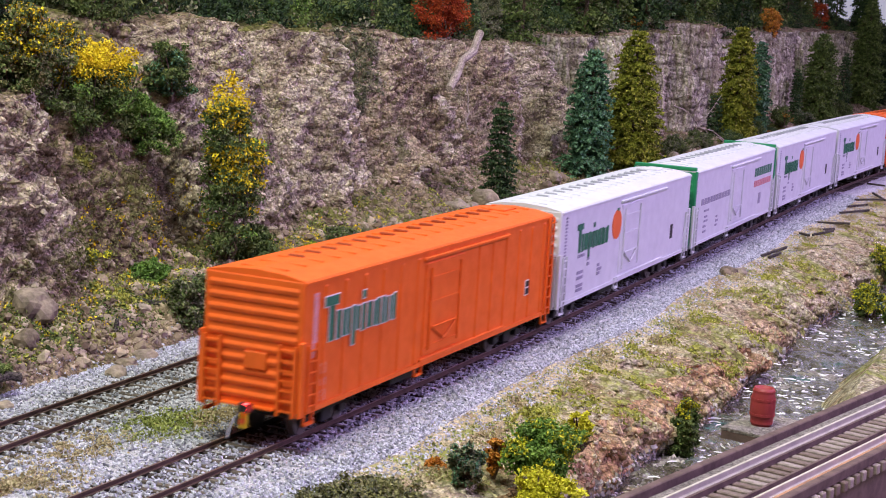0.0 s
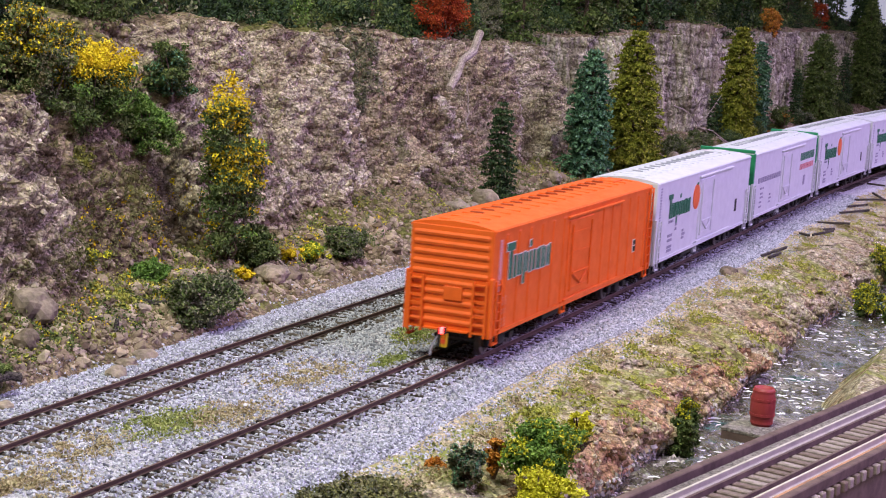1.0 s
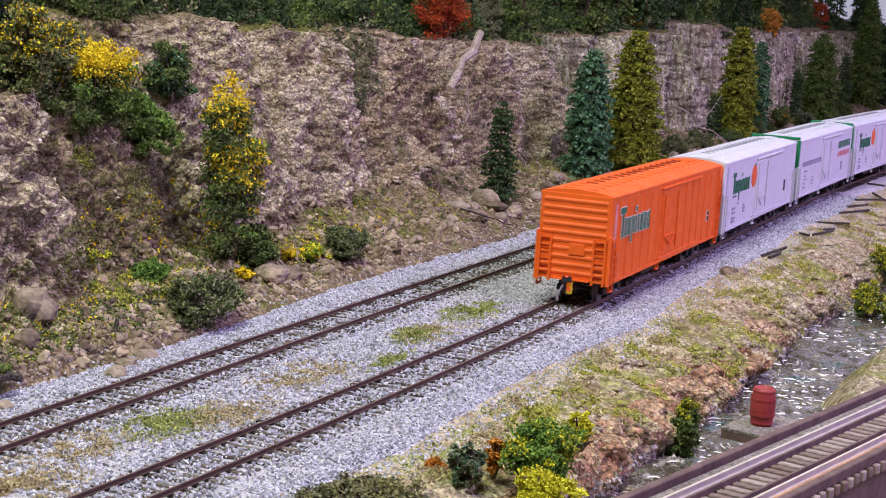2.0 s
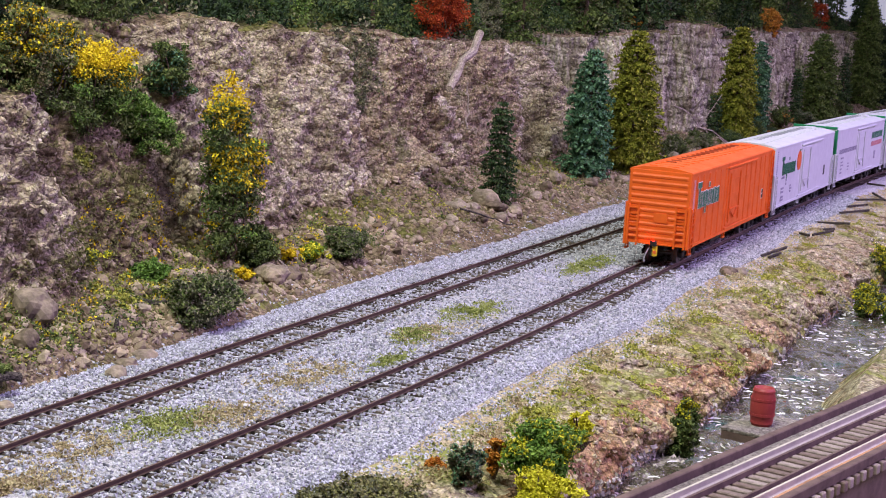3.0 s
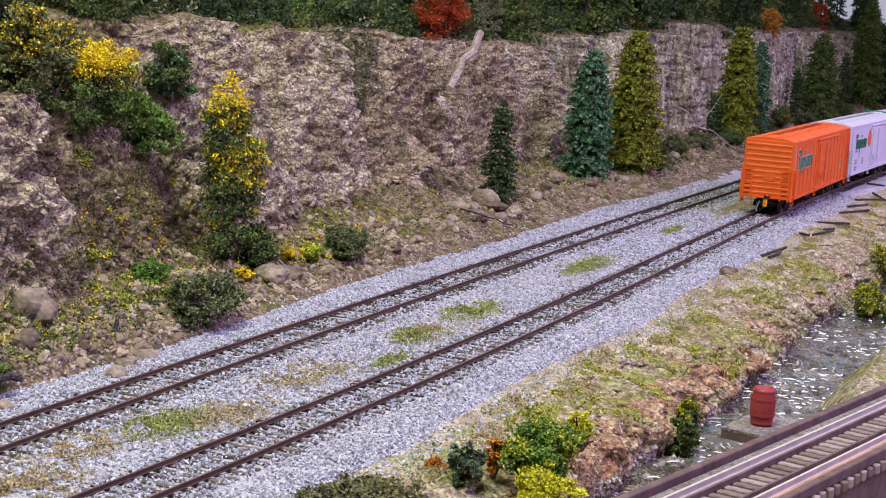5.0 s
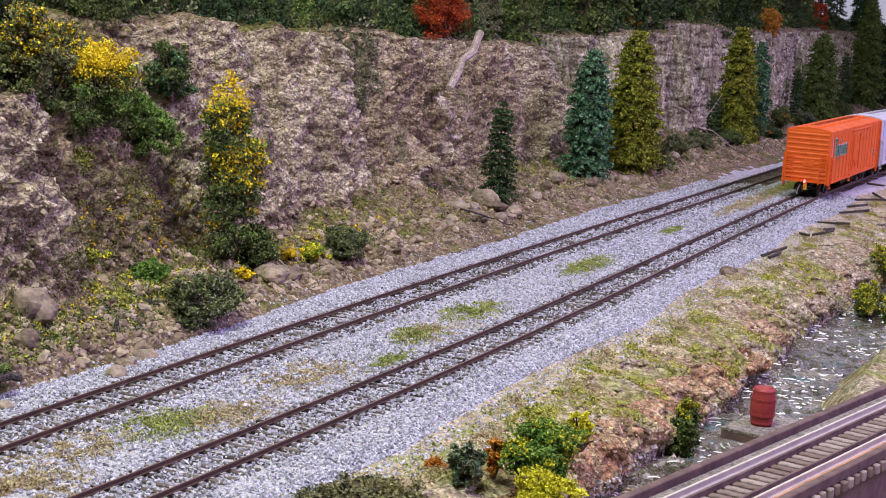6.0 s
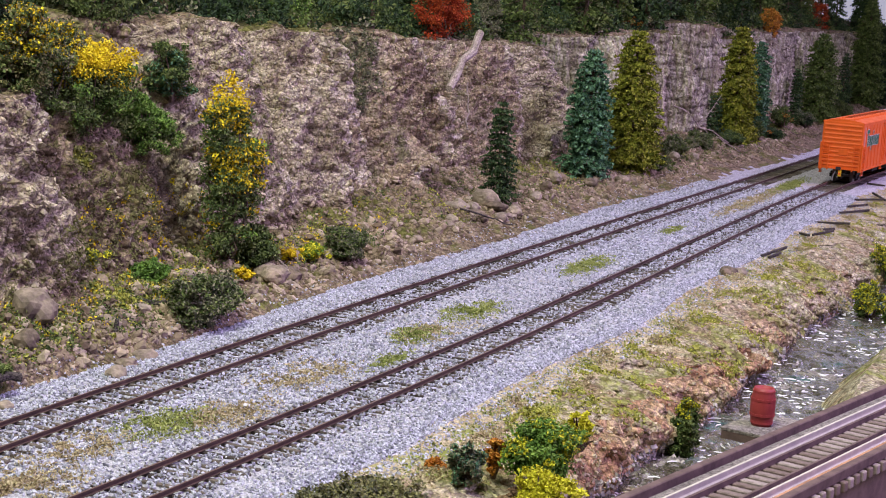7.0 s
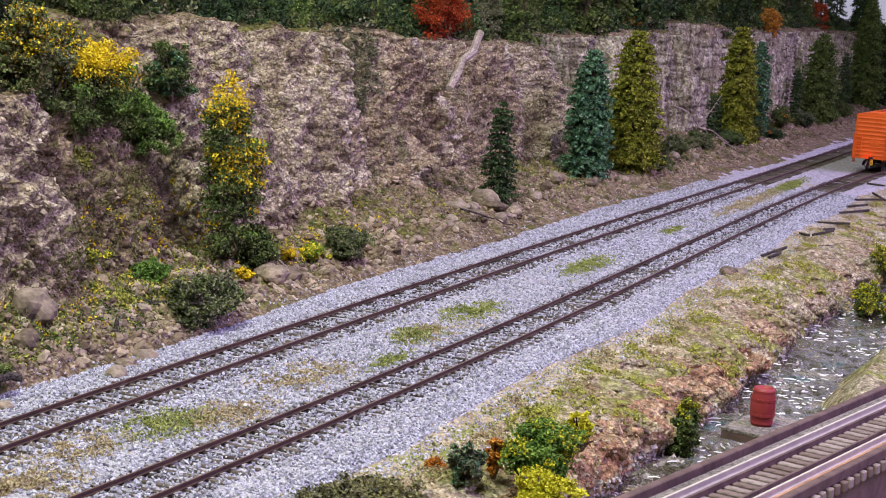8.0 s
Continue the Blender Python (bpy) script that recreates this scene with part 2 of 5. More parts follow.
P_LETTER = paint("letter_green", (0.03, 0.16, 0.085), 0.5, 0.05)
P_OUTLINE = paint("letter_white", (0.78, 0.72, 0.70), 0.5, 0.03)
P_PINK = paint("pale_lettering", (0.72, 0.32, 0.30), 0.5, 0.05)
# white for the water's glints, put on as paint
P_GLINT = paint("glint_white", (0.80, 0.80, 0.78), 0.15, 0.05, 0.8)
# dark of the roof slots and their shadow, put into the cleats' paint
P_CLEAT_SHADE = paint("shaded_cleat", (0.30, 0.045, 0.008), 0.6, 0.1)
P_GREYCLEAT = paint("shaded_grey_cleat", (0.30, 0.31, 0.34), 0.6, 0.1)
P_BALL = paint("orange_ball_paint", (0.78, 0.14, 0.035), 0.5, 0.05)
P_BLACK = paint("underframe_black", (0.022, 0.02, 0.02), 0.6, 0.2)
P_GREYTXT = paint("grey_lettering", (0.28, 0.26, 0.34), 0.5, 0.05)
P_REDTXT = paint("red_lettering", (0.62, 0.24, 0.26), 0.5, 0.05)
P_WHEEL = paint("wheel_steel", (0.12, 0.10, 0.09), 0.45, 0.2, 0.6)
P_YELLOW = paint("marker_yellow", (0.75, 0.50, 0.02), 0.5, 0.05)
P_BARREL = paint("barrel_red", (0.34, 0.045, 0.045), 0.45, 0.15)
P_BRIDGE = paint("bridge_rust_timber", (0.15, 0.098, 0.085), 0.75, 0.25)
P_RUST = paint("bridge_rust_plank", (0.48, 0.25, 0.13), 0.8, 0.25)
P_RAILPALE = paint("bridge_rail_steel", (0.60, 0.56, 0.45), 0.4, 0.12, 0.6)
P_BTIE = piece("bridge_tie_wood", (0.18, 0.13, 0.115), (0.36, 0.30, 0.28), 0.9, 0.2, 500, False)
P_PLANK = earth("grey_planks", [(0.3, (0.13, 0.11, 0.10)), (0.6, (0.27, 0.24, 0.21))], None, 25, (0.5, 0.6), 120, 900)


def water_mat():
    m, nt, b = shader("creek_water", 0.10, 0, 1.0)
    n = noise_node(nt, 35, 4, 0.6)
    nt.links.new(ramp(nt, n.outputs[0], [(0.38, (0.13, 0.12, 0.075)), (0.55, (0.22, 0.21, 0.14)), (0.68, (0.10, 0.24, 0.21))]).outputs[0], b.inputs["Base Color"])
    b.inputs["Coat Weight"].default_value, b.inputs["Coat Roughness"].default_value = 1.0, 0.03
    rip = noise_node(nt, 210, 1.5, 0.5)
    rip.inputs["Distortion"].default_value = 2.2
    bump(nt, b, rip.outputs[0], 1.0, 0.012)
    return m


M_WATER = water_mat()


def glow(name, colour, strength):
    m, nt, b = shader(name, 0.4)
    b.inputs["Base Color"].default_value = (*colour, 1)
    b.inputs["Emission Color"].default_value, b.inputs["Emission Strength"].default_value = (*colour, 1), strength
    return m


G_RED = glow("beacon_glow", (1.0, 0.03, 0.03), 20)
# sky paint with its own glow, as the lamps hardly reach that wall
G_SKY = glow("backdrop_sky_glow", (0.62, 0.60, 0.78), 0.55)
G_LAMP = glow("lamp_diffuser", (1, 0.96, 0.9), 1.5)


# ---- mesh helpers ----
def part(name, bm, material, parent=None, label=""):
    me = bpy.data.meshes.new(name)
    bm.to_mesh(me)
    bm.free()
    me.materials.append(material)
    ob = new(name, me)
    if parent:
        ob.parent = parent
    return tagged(ob, label) if label else ob


def arrays(name, verts, faces, materials, parent=None, smooth_faces=False, indices=None):
    me = bpy.data.meshes.new(name)
    me.from_pydata(np.asarray(verts).tolist(), [], faces if isinstance(faces, list) else faces.tolist())
    for m in materials:
        me.materials.append(m)
    if indices is not None:
        me.polygons.foreach_set("material_index", np.asarray(indices, dtype=np.int32))
    if smooth_faces:
        me.polygons.foreach_set("use_smooth", np.ones(len(me.polygons), dtype=bool))
    me.update()
    ob = new(name, me)
    if parent:
        ob.parent = parent
    return ob


def box(bm, x0, x1, y0, y1, z0, z1, bevel=0.0):
    made = bmesh.ops.create_cube(bm, size=1.0, matrix=Matrix.LocRotScale(((x0 + x1) / 2, (y0 + y1) / 2, (z0 + z1) / 2), None, (x1 - x0, y1 - y0, z1 - z0)))
    if bevel:
        edges = list({e for v in made["verts"] for e in v.link_edges})
        bmesh.ops.bevel(bm, geom=edges, offset=bevel, segments=1, affect="EDGES")
    return bm


def boxes(*rows, bevel=0.0):
    bm = bmesh.new()
    for r in rows:
        box(bm, *r, bevel=bevel)
    return bm


def rod(bm, a, b, ra, rb=None, sides=8):
    a, b = Vector(a), Vector(b)
    rb = ra if rb is None else rb
    d = b - a
    m = Matrix.Translation((a + b) / 2) @ d.to_track_quat("Z", "Y").to_matrix().to_4x4()
    bmesh.ops.create_cone(bm, cap_ends=True, segments=sides, radius1=ra, radius2=rb, depth=d.length, matrix=m)
    return bm


def rods(*rows, sides=6):
    bm = bmesh.new()
    for a, b, r in rows:
        rod(bm, a, b, r, sides=sides)
    return bm


def empty(name, m=None):
    ob = new(name)
    ob.empty_display_size = 0.01
    if m is not None:
        ob.matrix_basis = m
    return ob


# ---- the lines of the plan ----
def near_y(x):
    """Centre line of the train's track."""
    x = np.asarray(x, float)
    c = np.clip(x, 0.2, 1.9)
    y = 0.23940 - 0.00097 * (c - 1) ** 2 - 0.04718 * (c - 1) ** 3
    m = -0.00194 * (c - 1) - 0.14154 * (c - 1) ** 2
    return y + m * (x - c)


def far_y(x):
    """Centre line of the second track."""
    x = np.asarray(x, float)
    c = np.clip(x, 0.2, 2.3)
    y = 0.30786 - 0.01873 * (c - 1) - 0.01091 * (c - 1) ** 2 + 0.01058 * (c - 1) ** 3
    m = -0.01873 - 0.02182 * (c - 1) + 0.03174 * (c - 1) ** 2
    return y + m * (x - c)


BED = -0.0027


def bed_right(x):
    return near_y(x) - 0.034 + 0.003 * np.sin(x * 23)


def bed_left(x):
    return far_y(x) + 0.031 + 0.003 * np.sin(x * 17 + 1)


def lip_y(x):
    return near_y(x) - 0.0515 - 0.006 * smooth(0.78, 0.88, x) + 0.0025 * np.sin(x * 31) + 0.002 * np.sin(x * 57 + 2)


# buttresses of the cliff: start along x, y of the face at its foot, lean, height of the top, end along x at shares of the height
BUTTRESS = (
    (0.28, 0.383, 0.010, 0.092, ((0, 0.578), (0.35, 0.568), (0.55, 0.556), (0.64, 0.544), (0.74, 0.546), (0.82, 0.561), (1, 0.552))),
    (0.650, 0.400, 0.026, 0.121, ((0, 0.800), (0.5, 0.778), (0.8, 0.765), (1, 0.752))),
    (0.765, 0.397, 0.026, 0.117, ((0, 0.852), (0.3, 0.853), (0.6, 0.846), (1, 0.830))),
    (0.850, 0.424, 0.012, 0.116, ((0, 0.925), (0.35, 0.920), (0.6, 0.912), (1, 0.893))),
    (0.915, 0.409, 0.020, 0.115, ((0, 0.970), (0.13, 0.980), (0.22, 1.030), (0.45, 1.036), (0.7, 1.016), (1, 0.985))),
    (1.075, 0.428, 0.014, 0.108, ((0, 1.200), (0.5, 1.212), (1, 1.192))),
    (1.225, 0.423, 0.014, 0.105, ((0, 1.262), (0.2, 1.268), (0.3, 1.300), (0.6, 1.300), (1, 1.272))),
    (1.370, 0.424, 0.012, 0.113, ((0, 1.505), (1, 1.485))),
    (1.510, 0.416, 0.016, 0.115, ((0, 1.730), (0.5, 1.712), (1, 1.655))),
    (1.745, 0.414, 0.014, 0.124, ((0, 1.830), (0.5, 1.860), (1, 1.856))),
    (1.930, 0.412, 0.014, 0.110, ((0, 2.020), (1, 1.995))),
    (2.050, 0.410, 0.014, 0.119, ((0, 2.270), (1, 2.235))),
    (2.340, 0.408, 0.014, 0.118, ((0, 2.76), (1, 2.74))),
    (2.840, 0.400, 0.014, 0.118, ((0, 3.60), (1, 3.60))))


def cliff_y(x, t):
    """y of the rock face at a share t of its height: flakes that come forward and break off sharply."""
    x, t = np.broadcast_arrays(np.asarray(x, float), np.asarray(t, float))
    bow = 0.45 * t + 0.55 * t ** 3
    gully = smooth(0.550, 0.575, x) * (1 - smooth(0.665, 0.72, x))
    y = 0.452 + 0.03 * bow + gully * (-0.057 + 0.032 * bow)
    for a, face, lean, top, edge in BUTTRESS:
        b = np.interp(t, [p[0] for p in edge], [p[1] for p in edge])
        sharp = 1.0 + 0.8 * (a > 1.3)
        w = smooth(a - 0.02, a + 0.045, x) * (1 - smooth(b - 0.004 * sharp, b + 0.005 * sharp, x))
        u = np.clip((x - a) / np.maximum(b - a, 0.02), 0, 1)
        front = face + lean * bow + (0.022 * (1 - u) ** 1.3 - 0.006 * smooth(0.55, 0.92, u)) * (a > 0.6) + 0.006 * u ** 10
        y = y + (front - y) * w
    return y


def cliff_lit_crest(x, t):
    """1 on the broken outer edges of the flakes, where paler rock paints lit rims."""
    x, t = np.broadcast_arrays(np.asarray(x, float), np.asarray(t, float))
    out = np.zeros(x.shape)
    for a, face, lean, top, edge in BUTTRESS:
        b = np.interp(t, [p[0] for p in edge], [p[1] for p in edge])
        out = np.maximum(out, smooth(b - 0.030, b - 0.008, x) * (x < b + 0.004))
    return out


def cliff_line(x):
    """y of the rock face at its foot, z of its top and how far it leans back."""
    x = np.asarray(x, float)
    gully = smooth(0.555, 0.60, x) * (1 - smooth(0.665, 0.72, x))
    z = 0.103 + 0.012 * gully
    for a, face, lean, top, edge in BUTTRESS:
        b = edge[-1][1]
        z = z + (top - z) * smooth(a - 0.05, a + 0.01, x) * (1 - smooth(b - 0.012, b + 0.016, x))
    y = cliff_y(x, 0.0)
    return y, z, cliff_y(x, 1.0) - y


# ---- the room that closes the place ----
def room():
    plain = paint("room_wall_paint", (0.20, 0.20, 0.22), 0.9, 0.05)
    sky = paint("backdrop_paint", (0.66, 0.66, 0.86), 0.9, 0.03)
    ob = part("backdrop", boxes((-1.3, 3.75, 1.30, 1.40, -0.4, 1.7)), sky)
    tagged(ob, "pale lavender painted sky backdrop", "backdrop", kind="structure")
    # this end of the backdrop glows in place of light falling on it
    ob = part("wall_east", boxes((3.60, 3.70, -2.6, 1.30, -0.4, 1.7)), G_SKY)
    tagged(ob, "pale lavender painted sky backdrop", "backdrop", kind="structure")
    ob = part("wall_south", boxes((-1.3, 3.75, -2.7, -2.6, -0.4, 1.7)), plain)
    tagged(ob, "plain pale room wall", "wall", kind="structure")
    ob = part("wall_west", boxes((-1.4, -1.3, -2.7, 1.40, -0.4, 1.7)), plain)
    tagged(ob, "plain pale room wall", "wall", kind="structure")
    ob = part("ceiling", boxes((-1.4, 3.75, -2.7, 1.40, 1.7, 1.8)), plain)
    tagged(ob, "plain pale ceiling", "ceiling", kind="structure")


room()


# ---- the ground: one sheet swept along the tracks ----
def ground():
    xs = [-1.2, -0.6, -0.2, 0.0, 0.15, 0.25, 0.32]
    x = 0.38
    while x < 3.6:
        xs.append(x)
        x += 0.0015 * max(1.0, x / 0.60)
    xs = np.array(xs)
    cy, cz, lean = cliff_line(np.clip(xs, 0.3, 3.5))
    n = vnoise(xs * 14, 0, 0, 5) * 0.006
    lip = lip_y(xs)
    creek_l = near_y(xs) - 0.0815 - 0.011 * smooth(0.97, 1.03, xs) + 0.6 * n + 0.004 * vnoise(xs * 40, 0, 0, 9)
    creek_r = 0.1145 + 0.004 * np.sin(xs * 16 + 1.5) - 0.02 * smooth(0.95, 1.3, xs)
    br, bl = bed_right(xs), bed_left(xs)
    base_z = 0.016 + 0.005 * vnoise(xs * 12, 0, 0, 41)
    one = np.ones_like(xs)
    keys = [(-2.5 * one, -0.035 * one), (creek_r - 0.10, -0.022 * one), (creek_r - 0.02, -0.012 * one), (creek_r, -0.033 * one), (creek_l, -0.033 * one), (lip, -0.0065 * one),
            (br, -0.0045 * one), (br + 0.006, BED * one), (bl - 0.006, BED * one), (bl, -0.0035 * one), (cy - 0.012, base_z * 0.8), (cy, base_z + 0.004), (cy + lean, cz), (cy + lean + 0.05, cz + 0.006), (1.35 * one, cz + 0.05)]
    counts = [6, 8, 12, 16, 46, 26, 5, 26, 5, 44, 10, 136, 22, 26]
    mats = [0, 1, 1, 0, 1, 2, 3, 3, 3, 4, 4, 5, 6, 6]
    ys, zs, mi, seg = [], [], [], []
    for k, cnt in enumerate(counts):
        (ya, za), (yb, zb) = keys[k], keys[k + 1]
        for s in range(cnt + (k == len(counts) - 1)):
            t = s / cnt
            e = t ** 0.72 if k == 4 else (t ** 3 if k == 13 else t)
            fy = t ** 3.0 if k == 4 else e
            ys.append(cliff_y(np.clip(xs, 0.3, 3.5), t) if k == 11 else ya + (yb - ya) * fy)
            zs.append(za + (zb - za) * e)
            mi.append(mats[k])
            seg.append(k + t)
    Y, Z, S = np.stack(ys, 1), np.stack(zs, 1), np.array(seg)[None, :] * np.ones((len(xs), 1))
    X = xs[:, None] * np.ones((1, Y.shape[1]))
    # rock face: buttress lumps, ledges and pebbles
    wc = smooth(10.3, 11.1, S) * (1 - smooth(12.3, 13.0, S))
    far = smooth(1.25, 1.45, X)
    lumps = (0.0065 + 0.005 * far) * fbm(X * 27, Y * 22, Z * 11, 3, 2)
    ribs = (0.003 + 0.004 * far) * vnoise(X * 55, Y * 8, Z * 6, 61) + (0.004 + 0.019 * far) * (np.minimum(np.abs(vnoise(X * 30 + 0.6 * vnoise(Z * 30, X * 9, 0, 64), Y * 4, Z * 5, 62)) * 3.2, 1) - 0.65)
    ledge = 0.0020 * vnoise(X * 75, Y * 75, Z * 110, 67)
    pebble = 0.0054 * (0.45 - worley(X * 140, Y * 120, Z * 140, 7) ** 2 * 1.3) + 0.0030 * (0.45 - worley(X * 290, Y * 260, Z * 300, 8) ** 2 * 1.3)
    rubble = 0.0022 * fbm(X * 260, Y * 260, Z * 260, 71, 2)
    d = (lumps + ribs + ledge + pebble + rubble) * wc
    Y = Y - d
    Z = Z + 0.25 * pebble * wc + 0.008 * fbm(X * 26, Y * 26, 0, 15, 3) * smooth(11.8, 12.1, S)
    # talus apron
    wt = smooth(9.0, 9.35, S) * (1 - smooth(10.6, 11.2, S))
    Z = Z + wt * (0.008 * fbm(X * 45, Y * 45, 0, 17, 3) + 0.006 * (0.4 - worley(X * 120, Y * 120, 0, 18) ** 2))
    # bank: gullies and clods
    wb = smooth(4.0, 4.25, S) * (1 - smooth(4.9, 5.6, S))
    Y = Y - wb * (0.009 * vnoise(X * 62, 0, Z * 14, 25) + 0.004 * vnoise(X * 130, 0, Z * 20, 26) + 0.010 * fbm(X * 48, Y * 20, Z * 20, 21, 3) + 0.006 * fbm(X * 170, Y * 170, Z * 130, 22, 3) + 0.008 * (0.4 - worley(X * 105, Y * 105, Z * 105, 24) ** 2))
    wl = smooth(4.7, 5.1, S) * (1 - smooth(5.6, 6.0, S))
    Z = Z + wl * (0.0022 * fbm(X * 60, Y * 60, 0, 27, 3) + 0.0008 * vnoise(X * 400, Y * 400, 0, 28))
    # creek floor, bed and forest floor
    Z = Z + (1 - smooth(3.9, 4.2, S)) * 0.003 * fbm(X * 60, Y * 60, 0, 33, 3)
    Z = Z + smooth(6.0, 6.4, S) * (1 - smooth(8.8, 9.2, S)) * 0.0006 * vnoise(X * 300, Y * 300, 0, 34)
    Z = Z + smooth(12.9, 13.3, S) * 0.012 * fbm(X * 18, Y * 18, 0, 35, 3)
    nx, nv = X.shape
    verts = np.stack([X, Y, Z], -1).reshape(-1, 3)
    i, j = np.meshgrid(np.arange(nx - 1), np.arange(nv - 1), indexing="ij")
    a = (i * nv + j).ravel()
    faces = np.stack([a, a + nv, a + nv + 1, a + 1], 1)
    jit = np.clip(j + (vnoise(X[:-1, :-1] * 90, j * 0.21, 0, 51) * 5).astype(int), 0, nv - 1)
    idx = np.array(mi + [6])[np.where((S[:-1, :-1] > 10) & (S[:-1, :-1] < 12.9) | (S[:-1, :-1] < 3.5), j, jit)]
    idx = np.where((idx == 5) & (X[:-1, :-1] > 1.34 + 0.05 * vnoise(Z[:-1, :-1] * 40, 0, 0, 3)), 7, idx)
    gx, gs = X[:-1, :-1], S[:-1, :-1]
    wob = 0.012 * vnoise(Z[:-1, :-1] * 60, gx * 30, 0, 6)
    idx = np.where((idx == 5) & (gx > 0.580 + wob) & (gx < 0.672 + wob), 4, idx)
    idx = np.where((idx == 5) & (gx > 0.855 + 0.3 * wob) & (gx < 1.205 + wob), 8, idx)
    # lit edges of the flakes painted in with the paler rock
    crest = cliff_lit_crest(gx, np.clip(gs - 11, 0, 1)) + 0.55 * vnoise(gx * 90, 0, Z[:-1, :-1] * 90, 84) + 0.3 * vnoise(gx * 260, 0, Z[:-1, :-1] * 260, 85)
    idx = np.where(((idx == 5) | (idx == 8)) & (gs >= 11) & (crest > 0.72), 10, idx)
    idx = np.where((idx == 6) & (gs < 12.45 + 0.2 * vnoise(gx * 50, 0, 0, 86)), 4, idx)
    clay = vnoise(gx * 17, 0, Z[:-1, :-1] * 25, 81) + 0.5 * vnoise(gx * 60, 0, Z[:-1, :-1] * 60, 82)
    idx = np.where((idx == 1) & (gs > 4.02) & (gs < 4.72) & (clay > 0.22), 9, idx)
    ob = arrays("ground", verts, faces, [M_LOW, M_BANK, M_GRASS, M_BED, M_TALUS, M_CLIFF, M_FOREST, M_CLIFF_FAR, M_CLIFF_OCHRE, M_CLAY, M_CLIFF_LIT_EDGE], None, True, idx.ravel())
    return tagged(ob, "model landscape with creek bank, gravel trackbed and rock cliff", "ground", kind="structure"), (X, Y, Z, S)


GROUND, GRID = ground()


def ground_point(x, s):
    """Place on the ground sheet at x and at the profile's station s."""
    X, Y, Z, S = GRID
    i = int(np.argmin(np.abs(X[:, 0] - x)))
    j = int(np.argmin(np.abs(S[0] - s)))
    return Vector((X[i, j], Y[i, j], Z[i, j]))


def ground_z(x, y):
    """Height of the ground under x, y, highest where the face hangs over."""
    X, Y, Z, S = GRID
    i = int(np.argmin(np.abs(X[:, 0] - x)))
    j = int(np.argmin(np.abs(Y[i] - y)))
    return float(Z[i, j])


# ---- tracks ----
def sweep(name, line, offset, profile, material, parent, x0, x1, step=0.012):
    """A rail or board along a track's centre line."""
    xs = np.arange(x0, x1 + step, step)
    y = line(xs)
    m = np.gradient(y, xs)
    nrm = np.sqrt(1 + m * m)
    verts, faces, k = [], [], len(profile)
    for i, x in enumerate(xs):
        for (a, z) in profile:
            o = offset + a
            verts.append((x - o * m[i] / nrm[i], y[i] + o / nrm[i], z))
    for i in range(len(xs) - 1):
        for j in range(k):
            faces.append((i * k + j, i * k + (j + 1) % k, (i + 1) * k + (j + 1) % k, (i + 1) * k + j))
    faces += [tuple(range(k))[::-1], tuple(range((len(xs) - 1) * k, len(xs) * k))]
    return arrays(name, verts, faces, [material], parent)


RAIL = [(-0.00034, 0.0), (-0.00038, -0.0005), (-0.00018, -0.0007), (-0.00018, -0.0017), (-0.0007, -0.002), (-0.0007, -0.0022), (0.0007, -0.0022), (0.0007, -0.002), (0.00018, -0.0017), (0.00018, -0.0007), (0.00038, -0.0005), (0.00034, 0.0)]
TRACK_RAIL = [(a * 0.95, z * 0.70) for a, z in RAIL]
HEAD = [(-0.0003, 0.00002), (-0.0003, 0.00006), (0.0003, 0.00006), (0.0003, 0.00002)]


def track(line, label, seed):
    top = empty("railway_track")
    tagged(top, label, "railway track", kind="structure")
    for side in (1, -1):
        r = sweep("rail", line, side * 0.0086, TRACK_RAIL, M_RAIL, top, 0.25, 3.4)
        sweep("rail_head", line, side * 0.0086, HEAD, M_RAILTOP, r, 0.25, 3.4)
    rng = random.Random(seed)
    meshes = []
    for v in range(4):
        bm = boxes((-0.00115, 0.00115, -0.0149, 0.0149, -0.0038, -0.0016 - 0.0001 * v), bevel=0.00025)
        for w in bm.verts:
            w.co += Vector((rng.uniform(-1, 1), rng.uniform(-1, 1), rng.uniform(-0.5, 0.2))) * 0.00018
        me = bpy.data.meshes.new("tie")
        bm.to_mesh(me)
        bm.free()
        me.materials.append(M_TIE)
        meshes.append(me)
    x, count = 0.36, 0
    while x < 2.2 and count < 300:
        m = float((line(x + 0.01) - line(x - 0.01)) / 0.02)
        ob = new("tie", meshes[rng.randrange(4)])
        ob.parent = top
        ob.matrix_basis = pose(x, float(line(x)) + rng.uniform(-0.0006, 0.0006), rng.uniform(-0.0004, 0.0), 0, 0, math.degrees(math.atan(m)) + rng.uniform(-1.5, 1.5))
        x += 0.00605 + rng.uniform(-0.0003, 0.0003)
        count += 1
    return top


track(near_y, "weathered main track with rusty rails on grey ballast", 4)
track(far_y, "second weathered track with rusty rails beside the cliff", 5)


# ---- loose stone ----
def round_base():
    bm = bmesh.new()
    bmesh.ops.create_icosphere(bm, subdivisions=1, radius=0.95)
    v, f = np.array([w.co for w in bm.verts]), np.array([[w.index for w in q.verts] for q in bm.faces])
    bm.free()
    return v, f


